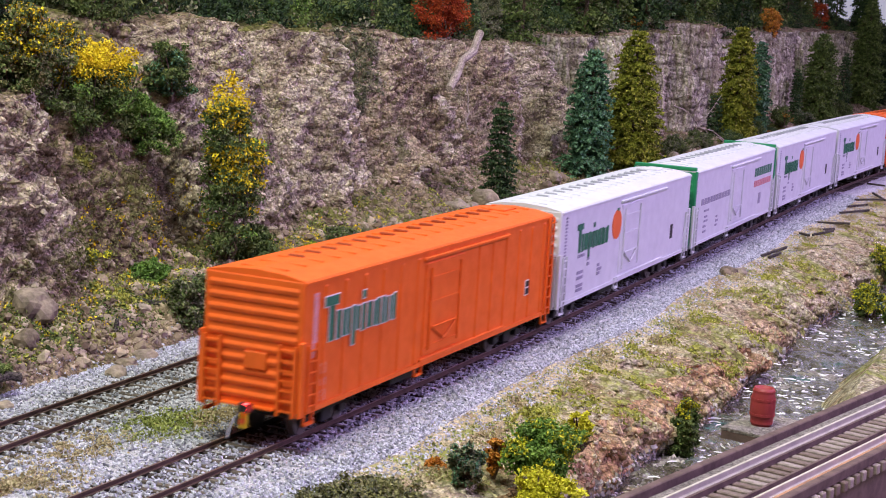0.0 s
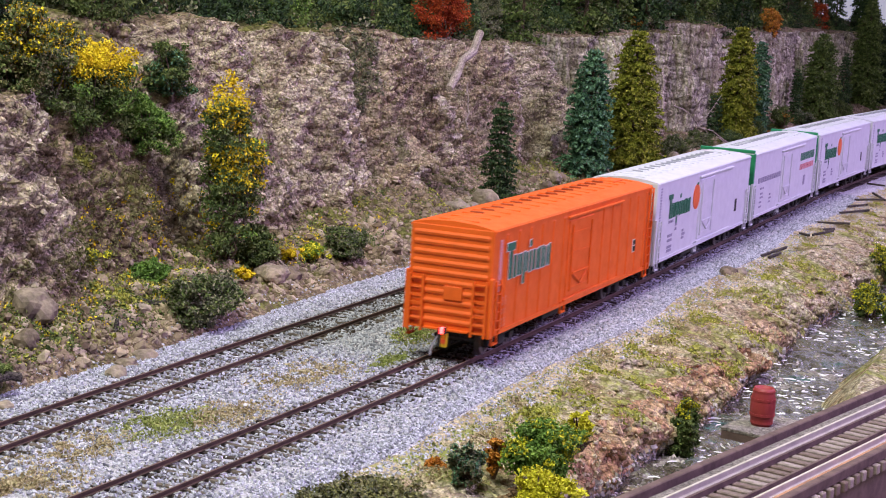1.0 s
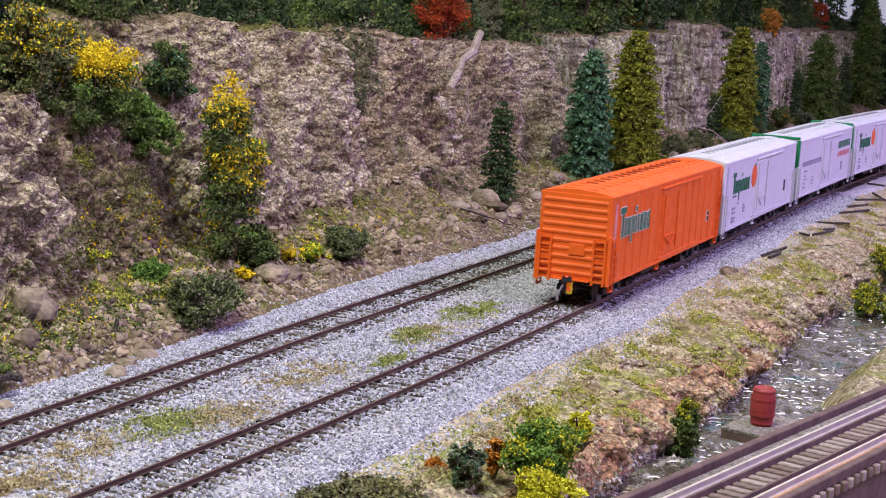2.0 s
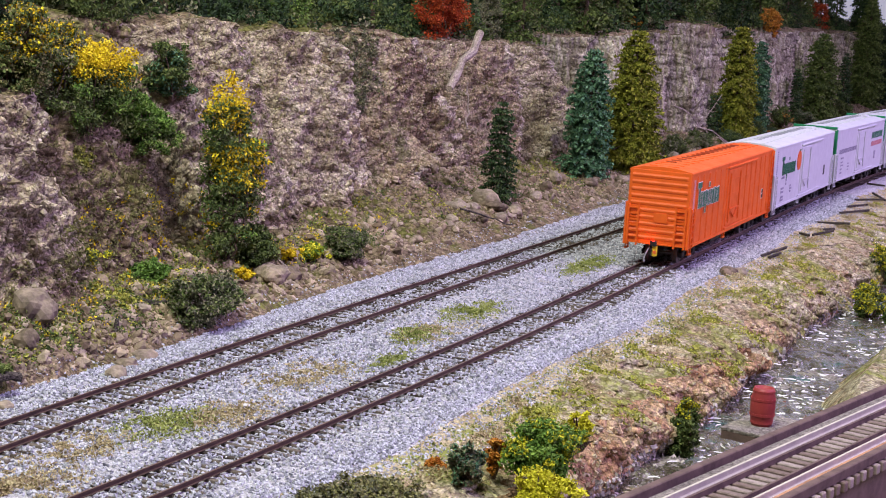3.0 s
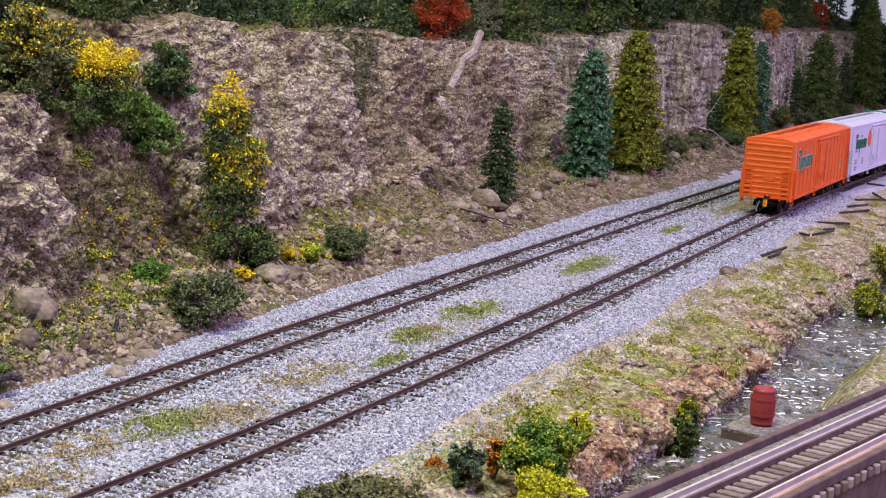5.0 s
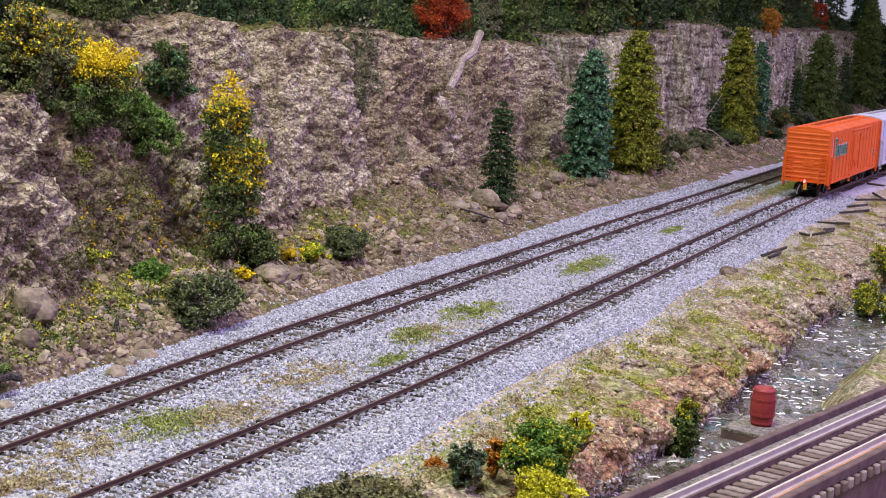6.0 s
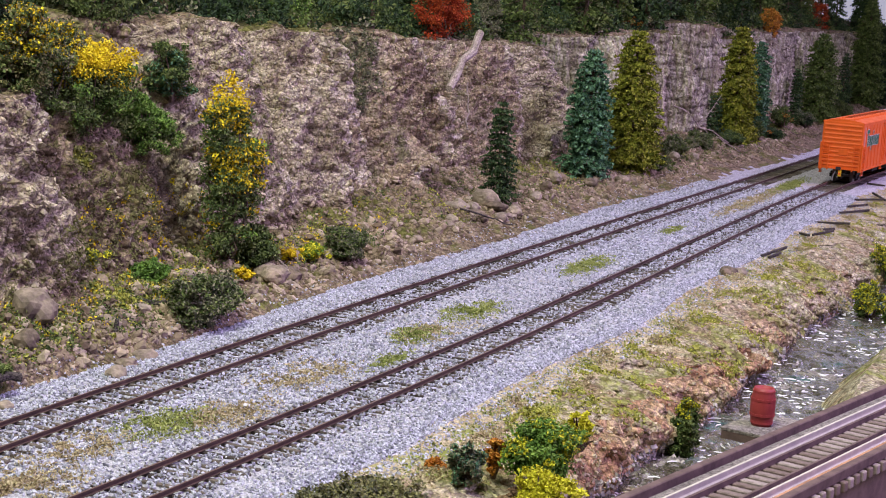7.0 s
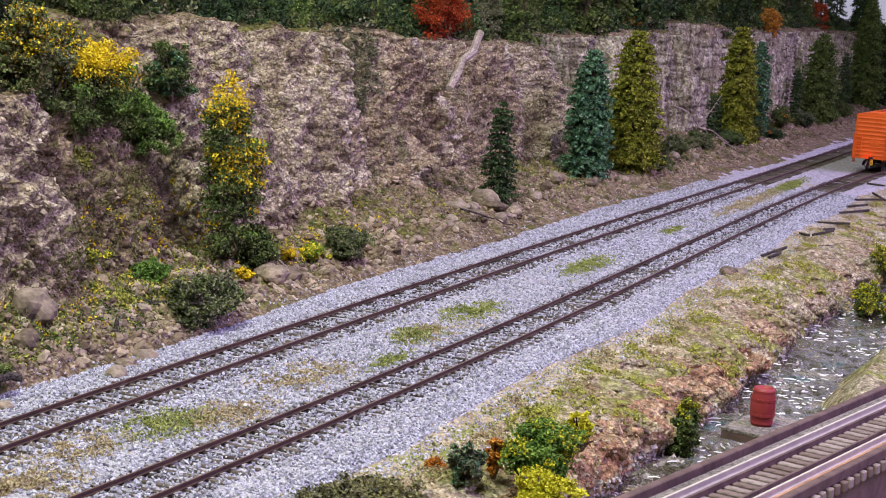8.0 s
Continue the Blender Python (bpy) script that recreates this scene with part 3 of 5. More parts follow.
def stones(name, rng, pts, size, flat=0.7, blocky=True, cobble=False):
    """Angular stones at the points, one small rough solid each."""
    n = len(pts)
    if blocky:
        base = np.array([(-1, -1, -1), (1, -1, -1), (1, 1, -1), (-1, 1, -1), (-1, -1, 1), (1, -1, 1), (1, 1, 1), (-1, 1, 1)], float) * 0.62
        tri = np.array([(0, 2, 1), (0, 3, 2), (4, 5, 6), (4, 6, 7), (0, 1, 5), (0, 5, 4), (1, 2, 6), (1, 6, 5), (2, 3, 7), (2, 7, 6), (3, 0, 4), (3, 4, 7)])
    else:
        base = np.array([(1, 0, 0), (-1, 0, 0), (0, 1, 0), (0, -1, 0), (0, 0, 1), (0, 0, -1)], float)
        tri = np.array([(0, 2, 4), (2, 1, 4), (1, 3, 4), (3, 0, 4), (2, 0, 5), (1, 2, 5), (3, 1, 5), (0, 3, 5)])
    if cobble:
        base, tri = round_base()
    v = base[None] * (1 + (0.22 if cobble else 0.45) * rng.uniform(-1, 1, (n, len(base), 3)))
    v = v * np.stack([rng.uniform(0.7, 1.3, n), rng.uniform(0.7, 1.1, n), rng.uniform(0.5, 1.0, n) * flat], 1)[:, None]
    q = rng.normal(size=(n, 4))
    q[:, 1:3] *= 0.55
    q /= np.linalg.norm(q, axis=1)[:, None]
    w, x, y, z = q.T
    R = np.stack([1 - 2 * (y * y + z * z), 2 * (x * y - z * w), 2 * (x * z + y * w), 2 * (x * y + z * w), 1 - 2 * (x * x + z * z), 2 * (y * z - x * w), 2 * (x * z - y * w), 2 * (y * z + x * w), 1 - 2 * (x * x + y * y)], 1).reshape(n, 3, 3)
    v = np.einsum("nij,nkj->nki", R, v) * np.asarray(size)[:, None, None] + np.asarray(pts)[:, None]
    f = (np.arange(n)[:, None, None] * len(base) + tri[None]).reshape(-1, 3)
    return v.reshape(-1, 3), f


def scatter(rng, n, s0, s1, x0, x1, near=True):
    """Random places on the ground sheet between two stations of its profile."""
    X, Y, Z, S = GRID
    j = np.where((S[0] >= s0) & (S[0] < s1))[0]
    ia = np.where((X[:, 0] >= x0) & (X[:, 0] < x1))[0]
    i = rng.choice(ia[:-1], n) if near else np.searchsorted(X[:, 0], rng.uniform(x0, x1, n))
    jj = rng.choice(j[:-1], n)
    u, v = rng.uniform(size=(2, n))
    P = np.stack([X, Y, Z], -1)
    return P[i, jj] * ((1 - u) * (1 - v))[:, None] + P[i + 1, jj] * (u * (1 - v))[:, None] + P[i, jj + 1] * ((1 - u) * v)[:, None] + P[i + 1, jj + 1] * (u * v)[:, None]


def stuff(name, v, f, mat, label, category):
    ob = arrays(name, v, f, [mat])
    return tagged(ob, label, category, kind="stuff")


def loose_stone():
    rng = np.random.default_rng(12)
    # ballast: dense near, thinning out with the distance, clear of the rails
    pts = scatter(rng, 84000, 6.0, 9.08, 0.38, 1.42)
    size = rng.uniform(0.00038, 0.00088, len(pts)) * np.where(pts[:, 0] > 0.9, 1.25, 1.0)
    keep = np.ones(len(pts), bool)
    for line in (near_y, far_y):
        off = np.abs(pts[:, 1] - line(pts[:, 0]))
        keep &= (np.abs(off - 0.0086) > 0.0016)
        sunk = off < 0.0155
        pts[:, 2] += np.where(sunk, 0.0005, 0)
        keep &= ~(sunk & (rng.uniform(size=len(pts)) < 0.25))
    heap = fbm(pts[:, 0] * 40, pts[:, 1] * 40, 0, 77, 2)
    pts[:, 2] += 0.0003 + 0.0004 * heap
    v, f = stones("ballast", rng, pts[keep], size[keep], 0.85, False)
    stuff("ballast", v, f, M_STONE, "grey and white crushed stone ballast", "gravel")
    # stray ballast over the edges of the bed
    pts = np.concatenate([scatter(rng, 5200, 5.15, 6.0, 0.38, 1.5), scatter(rng, 900, 9.1, 9.28, 0.38, 1.5)])
    v, f = stones("stray", rng, pts, rng.uniform(0.0004, 0.0009, len(pts)), 0.8, False)
    stuff("stray_ballast", v, f, M_STONE, "stray grey ballast stones along the bed", "gravel")
    # rock fragments set in the cliff
    pts = scatter(rng, 9000, 11.0, 12.1, 0.45, 1.5)
    pts = pts[(pts[:, 0] < 0.56) | (pts[:, 0] > 0.67) | (rng.uniform(size=len(pts)) < 0.25)]
    v, f = stones("cliff", rng, pts, rng.uniform(0.0005, 0.0011, len(pts)) * rng.choice([1, 1, 1, 1.4, 2.1], len(pts)), 0.9, False)
    stuff("cliff_stones", v, f, M_CSTONE, "pale rock fragments set in the cliff face", "rock")
    # talus
    pts = scatter(rng, 11000, 9.15, 11.05, 0.42, 1.9)
    size = rng.uniform(0.0005, 0.0014, len(pts)) * rng.choice([1, 1, 1, 1.6, 2.6], len(pts))
    v, f = stones("talus", rng, pts, size, 0.8, True, True)
    stuff("talus_stones", v, f, M_ROCK, "brown broken rock along the cliff foot", "rock")
    # clods on the bank and cobbles by the creek
    pts = scatter(rng, 3000, 4.0, 4.9, 0.42, 1.5)
    v, f = stones("bank", rng, pts, rng.uniform(0.0005, 0.0014, len(pts)), 0.8)
    stuff("bank_clods", v, f, M_CLOD, "crumbling tan earth on the bank", "earth")
    pts = scatter(rng, 2600, 3.6, 4.2, 0.45, 1.5)
    v, f = stones("creek", rng, pts, rng.uniform(0.0005, 0.0016, len(pts)), 0.8)
    stuff("creek_cobbles", v, f, M_COBBLE, "grey cobbles along the creek", "rock")


loose_stone()


def water():
    xs, ys = np.arange(0.45, 1.5, 0.0013), np.arange(0.05, 0.172, 0.0013)
    X, Y = np.meshgrid(xs, ys, indexing="ij")
    w = 0.004 * vnoise(X * 60, Y * 60, 0, 4)
    Z = -0.0310 + 0.0012 * fbm(X * 90, Y * 130, 0, 91, 3) - 0.0016 * np.abs(vnoise((X + w) * 150, (Y + w) * 230, 0, 93)) - 0.0010 * np.abs(vnoise((X - w) * 310, (Y + w) * 420, 0, 94))
    nx, nv = X.shape
    i, j = np.meshgrid(np.arange(nx - 1), np.arange(nv - 1), indexing="ij")
    a = (i * nv + j).ravel()
    ob = arrays("water", np.stack([X, Y, Z], -1).reshape(-1, 3), np.stack([a, a + nv, a + nv + 1, a + 1], 1), [M_WATER], None, True)
    tagged(ob, "rippling clear greenish creek water with white glints", "water", kind="structure")


water()


def water_glints():
    """Short curled ridges of white gloss that paint the glints on the creek."""
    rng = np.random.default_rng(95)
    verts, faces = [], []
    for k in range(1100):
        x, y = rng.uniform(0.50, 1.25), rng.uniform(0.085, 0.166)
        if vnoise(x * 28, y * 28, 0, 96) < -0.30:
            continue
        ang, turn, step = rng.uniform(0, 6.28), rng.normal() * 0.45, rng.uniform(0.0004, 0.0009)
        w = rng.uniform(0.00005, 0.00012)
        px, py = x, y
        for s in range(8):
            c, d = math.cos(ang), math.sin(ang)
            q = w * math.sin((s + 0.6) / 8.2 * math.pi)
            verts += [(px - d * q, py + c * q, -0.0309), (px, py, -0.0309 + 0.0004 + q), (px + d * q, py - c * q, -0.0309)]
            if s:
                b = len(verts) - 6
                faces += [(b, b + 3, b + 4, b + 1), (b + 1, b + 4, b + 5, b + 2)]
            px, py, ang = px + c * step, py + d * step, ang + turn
    ob = arrays("ripple_glints", np.array(verts), faces, [P_GLINT], None, True)
    tagged(ob, "small curled white glints painted on the creek", "water", kind="stuff")


water_glints()


# ---- the train ----
CAR_L, CAR_W, EAVE, SILL = 0.2186, 0.0355, 0.0534, 0.0116
PITCH = 0.2300
HL, HW = CAR_L / 2, CAR_W / 2


def car_body(bm):
    """Hull with a shallow peaked roof; hollow ends are closed by the corrugated ends."""
    prof = [(-HW, SILL), (-HW, EAVE), (-HW * 0.55, EAVE + 0.0014), (0, EAVE + 0.0020), (HW * 0.55, EAVE + 0.0014), (HW, EAVE), (HW, SILL)]
    ring = [[bm.verts.new((x, y, z)) for y, z in prof] for x in (-HL, HL)]
    k = len(prof)
    for j in range(k):
        bm.faces.new((ring[0][j], ring[0][(j + 1) % k], ring[1][(j + 1) % k], ring[1][j]))
    bm.faces.new(ring[0][::-1])
    bm.faces.new(ring[1])
    bmesh.ops.recalc_face_normals(bm, faces=bm.faces)
    bmesh.ops.bevel(bm, geom=[e for e in bm.edges if abs(e.verts[0].co.z - e.verts[1].co.z) < 1e-6 and abs(e.verts[0].co.z - EAVE) < 1e-6 or abs(e.verts[0].co.x - e.verts[1].co.x) < 1e-6 and abs(e.verts[0].co.z - e.verts[1].co.z) > 0.01], offset=0.0004, segments=1, affect="EDGES")
    return bm


def end_rib(sign, zc):
    """One pressed rib across an end, fading out at its tips."""
    bm = bmesh.new()
    x0, w = sign * HL, HW - 0.0009
    pts = [(-0.0014, -0.0001), (-0.0007, 0.0008), (0.0003, 0.0010), (0.0011, 0.0006), (0.0015, -0.0001)]
    a = [[bm.verts.new((x0 + sign * (d if abs(y) < w - 0.0001 else min(d, 0) - 0.0001), y, zc + dz)) for y in (-w, -w + 0.0012, w - 0.0012, w)] for dz, d in pts]
    for p, q in zip(a, a[1:]):
        for j in range(3):
            bm.faces.new((p[j], p[j + 1], q[j + 1], q[j]))
    bmesh.ops.recalc_face_normals(bm, faces=bm.faces)
    return bm


def ladder(x, y, z0, z1, width, steps, axis):
    """A grab-iron ladder: two stiles and rungs."""
    bm = bmesh.new()
    for s in (-1, 1):
        if axis == "x":
            box(bm, x + s * width / 2 - 0.0004, x + s * width / 2 + 0.0004, y - 0.0004, y + 0.0004, z0, z1)
        else:
            box(bm, x - 0.0005, x + 0.0005, y + s * width / 2 - 0.0005, y + s * width / 2 + 0.0005, z0, z1)
    for i in range(steps):
        z = z0 + (i + 0.5) * (z1 - z0) / steps
        if axis == "x":
            box(bm, x - width / 2, x + width / 2, y - 0.0003, y + 0.0003, z - 0.00025, z + 0.00025)
        else:
            box(bm, x - 0.0003, x + 0.0003, y - width / 2, y + width / 2, z - 0.00025, z + 0.00025)
    return bm


def step_iron(x, y, width=0.006, depth=0.0042):
    return boxes((x - width / 2, x - width / 2 + 0.0007, y - 0.0004, y + 0.0004, SILL - depth, SILL + 0.002), (x + width / 2 - 0.0007, x + width / 2, y - 0.0004, y + 0.0004, SILL - depth, SILL + 0.002), (x - width / 2, x + width / 2, y - 0.0007, y + 0.0007, SILL - depth, SILL - depth + 0.0007))


def bars(side, rows, lift=0.00012, thick=0.00012):
    """Plain painted shapes on a side: rows of x0, x1, z0, z1."""
    bm = bmesh.new()
    y = side * (HW + lift)
    for x0, x1, z0, z1 in rows:
        box(bm, x0, x1, y - thick, y + thick, z0, z1)
    return bm


def wordmark(side, x0, size, flip):
    """A plain row of upright shapes standing for the trade mark."""
    rows = []
    widths = ((-0.02, 0.30, 0.84, 1.06), (0.09, 0.20, 0.0, 0.83), (0.27, 0.36, 0.0, 0.66), (0.42, 0.50, 0.02, 0.64), (0.53, 0.60, 0.02, 0.64), (0.66, 0.74, -0.28, 0.66), (0.77, 0.84, 0.06, 0.62),
              (0.90, 0.98, 0.0, 0.64), (0.90, 0.98, 0.78, 0.96), (1.04, 1.14, 0.02, 0.64), (1.20, 1.27, 0.02, 0.62), (1.29, 1.36, 0.0, 0.66), (1.42, 1.49, 0.0, 0.66), (1.52, 1.58, 0.0, 0.62), (1.64, 1.70, 0.02, 0.62), (1.73, 1.80, 0.0, 0.66))
    for a, b, c, d in widths:
        rows.append((x0 + a * size, x0 + b * size, 0.0325 + c * size * 0.48, 0.0325 + d * size * 0.48))
    if flip:
        rows = [(-b, -a, c, d) for a, b, c, d in rows]
    return rows


def disc(side, x, z, r, lift=0.0002):
    bm = bmesh.new()
    m = Matrix.LocRotScale((x, side * (HW + lift), z), Euler((math.pi / 2, 0, 0)), None)
    bmesh.ops.create_cone(bm, cap_ends=True, segments=28, radius1=r, radius2=r, depth=0.0004, matrix=m)
    return bm


def truck(parent, x):
    """Two-axle truck: side frames with springs, bolster and turning wheelsets."""
    t = empty("truck")
    t.parent = parent
    t.location = (x, 0, 0)
    for s in (1, -1):
        bm = boxes((-0.0125, 0.0125, s * 0.0108 - 0.0009, s * 0.0108 + 0.0009, 0.0062, 0.0082), (-0.0035, 0.0035, s * 0.0108 - 0.0012, s * 0.0108 + 0.0012, 0.0028, 0.0082), (-0.0145, -0.0095, s * 0.0108 - 0.0011, s * 0.0108 + 0.0011, 0.0036, 0.0066), (0.0095, 0.0145, s * 0.0108 - 0.0011, s * 0.0108 + 0.0011, 0.0036, 0.0066), bevel=0.0003)
        part("side_frame", bm, P_BLACK, t)
    part("bolster", boxes((-0.002, 0.002, -0.011, 0.011, 0.0055, 0.0095), bevel=0.0003), P_BLACK, t)
    for s in (-1, 1):
        bm = rods(((0, -0.0112, 0), (0, 0.0112, 0), 0.0009), sides=8)
        for w in (-1, 1):
            rod(bm, (0, w * 0.0072, 0), (0, w * 0.0092, 0), 0.0053, sides=24)
            rod(bm, (0, w * 0.0068, 0), (0, w * 0.0073, 0), 0.0058, sides=24)
            rod(bm, (0, w * 0.0092, 0), (0, w * 0.0096, 0), 0.0022, sides=12)
            for k in range(3):
                a = k * 2.094
                rod(bm, (0.0036 * math.cos(a), w * 0.0091, 0.0036 * math.sin(a)), (0.0036 * math.cos(a), w * 0.0094, 0.0036 * math.sin(a)), 0.0008, sides=6)
        ob = part("wheelset", bm, P_WHEEL, t)
        ob.location = (s * 0.0122, 0, 0.0053)
    return t


def refrigerator_car(paint_mat, end_mat, style, label):
    car = empty("refrigerator_car")
    tagged(car, label, "train car", "cars of the train")
    body = part("body", car_body(bmesh.new()), paint_mat, car)
    for sign in (-1, 1):
        part("end_panel", boxes((sign * HL - 0.0004, sign * HL + 0.0004, -HW + 0.0003, HW - 0.0003, SILL + 0.0004, EAVE - 0.0003), bevel=0.0002), end_mat, car)
        for i in range(10):
            part("end_rib", end_rib(sign, SILL + 0.0035 + i * 0.00385), end_mat, car)
        for s in (-1, 1):
            part("ladder", ladder(sign * (HL + 0.0016), s * (HW - 0.0042), SILL - 0.001, SILL + 0.0215, 0.0056, 7, "y"), end_mat if style != "green_end" else end_mat, car)
            tall = sign > 0 and style == "orange"
            part("corner_post", boxes((sign * HL - 0.0013, sign * HL + 0.0013, s * (HW + 0.0002) - 0.0007, s * (HW + 0.0002) + 0.0007, SILL - 0.001, SILL + 0.0228), bevel=0.0002), paint_mat, car)
            if style == "green_end":
                part("end_fascia", boxes((sign * (HL - 0.0010) - 0.0016, sign * (HL - 0.0010) + 0.0016, s * (HW + 0.0001) - 0.0005, s * (HW + 0.0001) + 0.0005, SILL + 0.001, EAVE + 0.0002), bevel=0.0002), end_mat, car, "green painted corner strip")
            part("ladder", ladder(sign * (HL - (0.0035 if tall else 0.0055)), s * (HW + 0.0009), SILL, EAVE - 0.001 if tall else SILL + 0.0215, 0.0052, 9 if tall else 6, "x"), paint_mat, car)
            part("step_iron", step_iron(sign * (HL - 0.0052), s * (HW + 0.0002)), paint_mat, car)
        part("platform", boxes((sign * (HL + 0.0012) - 0.0012, sign * (HL + 0.0012) + 0.0012, -0.0095, 0.0095, SILL + 0.0002, SILL + 0.0008)), P_BLACK if style != "orange" else paint_mat, car)
        part("end_plate", boxes((sign * (HL + 0.0006) - 0.0008, sign * (HL + 0.0006) + 0.0008, -0.0060, 0.0020, SILL + 0.0125, SILL + 0.0180), bevel=0.0002), end_mat, car)
        if style == "green_end":
            part("roof_edge", boxes((sign * (HL - 0.0010) - 0.0014, sign * (HL - 0.0010) + 0.0014, -HW, HW, EAVE + 0.0004, EAVE + 0.0024), bevel=0.0003), end_mat, car, "green painted roof edge")
    for x in np.linspace(-HL + 0.006, HL - 0.006, 19):
        prof = boxes((x - 0.0005, x + 0.0005, -0.0085, 0.0085, EAVE + 0.0010, EAVE + 0.0021), bevel=0.0002)
        part("roof_rib", prof, paint_mat, car)
    for i, x in enumerate(np.linspace(-HL + 0.03, HL - 0.03, 15)):
        # cleat darker than the roof: slot shade is in its paint
        part("roof_cleat", boxes((x - 0.0007, x + 0.0007, -0.0006, 0.0052, EAVE + 0.0016, EAVE + 0.0027), bevel=0.0003), P_CLEAT_SHADE if style == "orange" else P_GREYCLEAT, car)
    part("hatch", boxes((HL - 0.022, HL - 0.008, -0.004, 0.004, EAVE + 0.0015, EAVE + 0.0028), bevel=0.0005), paint_mat, car)
    # sides: posts, door with its tracks and bars, sills
    for s in (-1, 1):
        ribs = [x for x in np.linspace(-HL + 0.014, HL - 0.010, 15)]
        for x in ribs:
            if -0.021 < x < 0.019 and style == "orange" or style != "orange":
                continue
            part("side_post", boxes((x - 0.0012, x + 0.0012, s * HW - 0.0005, s * HW + 0.0005, SILL + 0.0012, EAVE - 0.0025), bevel=0.00045), paint_mat, car)
        d = s * HW
        door = part("door", boxes((-0.020, 0.0142, d - 0.0006, d + 0.0006, SILL + 0.0030, EAVE - 0.0050), bevel=0.0004), paint_mat, car)
        part("door_panel", boxes((-0.0175, 0.0117, d - 0.0009, d + 0.0009, SILL + 0.0215, SILL + 0.0225), (-0.0175, 0.0117, d - 0.0009, d + 0.0009, EAVE - 0.0115, EAVE - 0.0105), (-0.0175, 0.0117, d - 0.0009, d + 0.0009, SILL + 0.0055, SILL + 0.0065)), paint_mat, door)
        for x in (-0.016, 0.010):
            part("lock_rod", rods(((x, d + s * 0.0010, SILL + 0.005), (x, d + s * 0.0010, EAVE - 0.007), 0.0004)), paint_mat, door)
        part("lever", rods(((-0.014, d + s * 0.0012, SILL + 0.013), (-0.003, d + s * 0.0012, SILL + 0.0075), 0.0004), ((-0.003, d + s * 0.0012, SILL + 0.0075), (0.008, d + s * 0.0012, SILL + 0.013), 0.0004), ((-0.014, d + s * 0.0012, SILL + 0.013), (0.008, d + s * 0.0012, SILL + 0.013), 0.0004)), paint_mat, door)
        part("door_track", boxes((-0.022, 0.058, d - 0.0012, d + 0.0012, EAVE - 0.0040, EAVE - 0.0028), bevel=0.0002), paint_mat, car)
        part("door_track", boxes((-0.022, 0.058, d - 0.0010, d + 0.0010, SILL + 0.0012, SILL + 0.0022), bevel=0.0002), paint_mat, car)
        part("side_sill", boxes((-HL + 0.001, HL - 0.001, d - 0.0005, d + 0.0005, SILL - 0.0006, SILL + 0.0010)), paint_mat, car)
        part("eave_strip", boxes((-HL + 0.0005, HL - 0.0005, d - 0.0004, d + 0.0004, EAVE - 0.0013, EAVE - 0.0005)), paint_mat, car)
        part("step_iron", step_iron(-0.0225, s * (HW + 0.0002), 0.0062, 0.0036), paint_mat, car)
        part("underframe_box", boxes((-0.036, -0.014, s * 0.010 - 0.004, s * 0.010 + 0.004, 0.0062, 0.0120), bevel=0.0004), P_BLACK, car)
        flip = s > 0
        fx = (lambda rows: [(-b, -a, c, e) for a, b, c, e in rows]) if flip else (lambda rows: rows)
        if style == "orange":
            for a, b, c, e in wordmark(s, -HL + 0.0130, 0.0285, flip):
                edge = part("trade_mark", bars(s, [(a - 0.00035, b + 0.00035, c - 0.00035, e + 0.00035)], 0.00075, 0.0001), P_OUTLINE, car, "pale outline of the painted mark")
                part("mark_fill", bars(s, [(a, b, c, e)], 0.0009, 0.0001), P_LETTER, edge, "dark green painted mark")
            part("lettering", bars(s, fx([(-HL + 0.0060, -HL + 0.0092, 0.0285 + i * 0.00115, 0.0285 + i * 0.00115 + 0.00095) for i in range(18)])), P_PINK, car, "pale lettering bars")
            part("lettering", bars(s, fx([(-HL + 0.0128, -HL + 0.0160, 0.0135 + i * 0.00125, 0.0135 + i * 0.00125 + 0.0010) for i in range(10) if i not in (3, 6)])), P_PINK, car, "pale lettering bars")
            part("data_plate", bars(s, fx([(HL - 0.029, HL - 0.0235, 0.0225, 0.029)])), P_OUTLINE, car, "white framed plate")
            part("data_plate", bars(s, fx([(HL - 0.0285, HL - 0.0240, 0.0262, 0.0285), (HL - 0.0285, HL - 0.0240, 0.0230, 0.0255)]), 0.00024), P_BLACK, car, "dark plate")
        elif style == "ball":
            for row in wordmark(s, -HL + 0.0230, 0.0255, flip):
                part("trade_mark", bars(s, [row], 0.0003), P_LETTER, car, "dark green painted mark")
            part("ball_mark", disc(s, (-1 if not flip else 1) * 0.0270, 0.0395, 0.0070), P_BALL, car, "orange ball mark with a leaf")
            part("ball_leaf", bars(s, fx([(-0.0285, -0.0255, 0.0462, 0.0476)]), 0.0006), P_LETTER, car, "green leaf")
            rng = random.Random(3)
            rows = [(-HL + 0.026 + a, -HL + 0.026 + a + w, z, z + 0.0014) for z, a, w in ((0.0300, 0, 0.004), (0.0300, 0.005, 0.004), (0.0275, 0.014, 0.003), (0.0250, 0.014, 0.003), (0.0225, 0, 0.0085), (0.0200, 0, 0.0085), (0.0165, 0.0, 0.009), (0.0145, 0.0, 0.009), (0.0225, 0.03, 0.003), (0.0205, 0.03, 0.006), (0.0185, 0.03, 0.004))]
            part("lettering", bars(s, fx(rows)), P_GREYTXT, car, "grey lettering bars")
            part("lettering", bars(s, fx([(-HL + 0.0060, -HL + 0.0082, 0.0300 + i * 0.0015, 0.0308 + i * 0.0015) for i in range(14)])), P_GREYTXT, car, "grey lettering bars")
            part("data_plate", bars(s, fx([(HL - 0.036, HL - 0.0315, 0.0215, 0.0290)])), P_BLACK, car, "black plate")
        else:
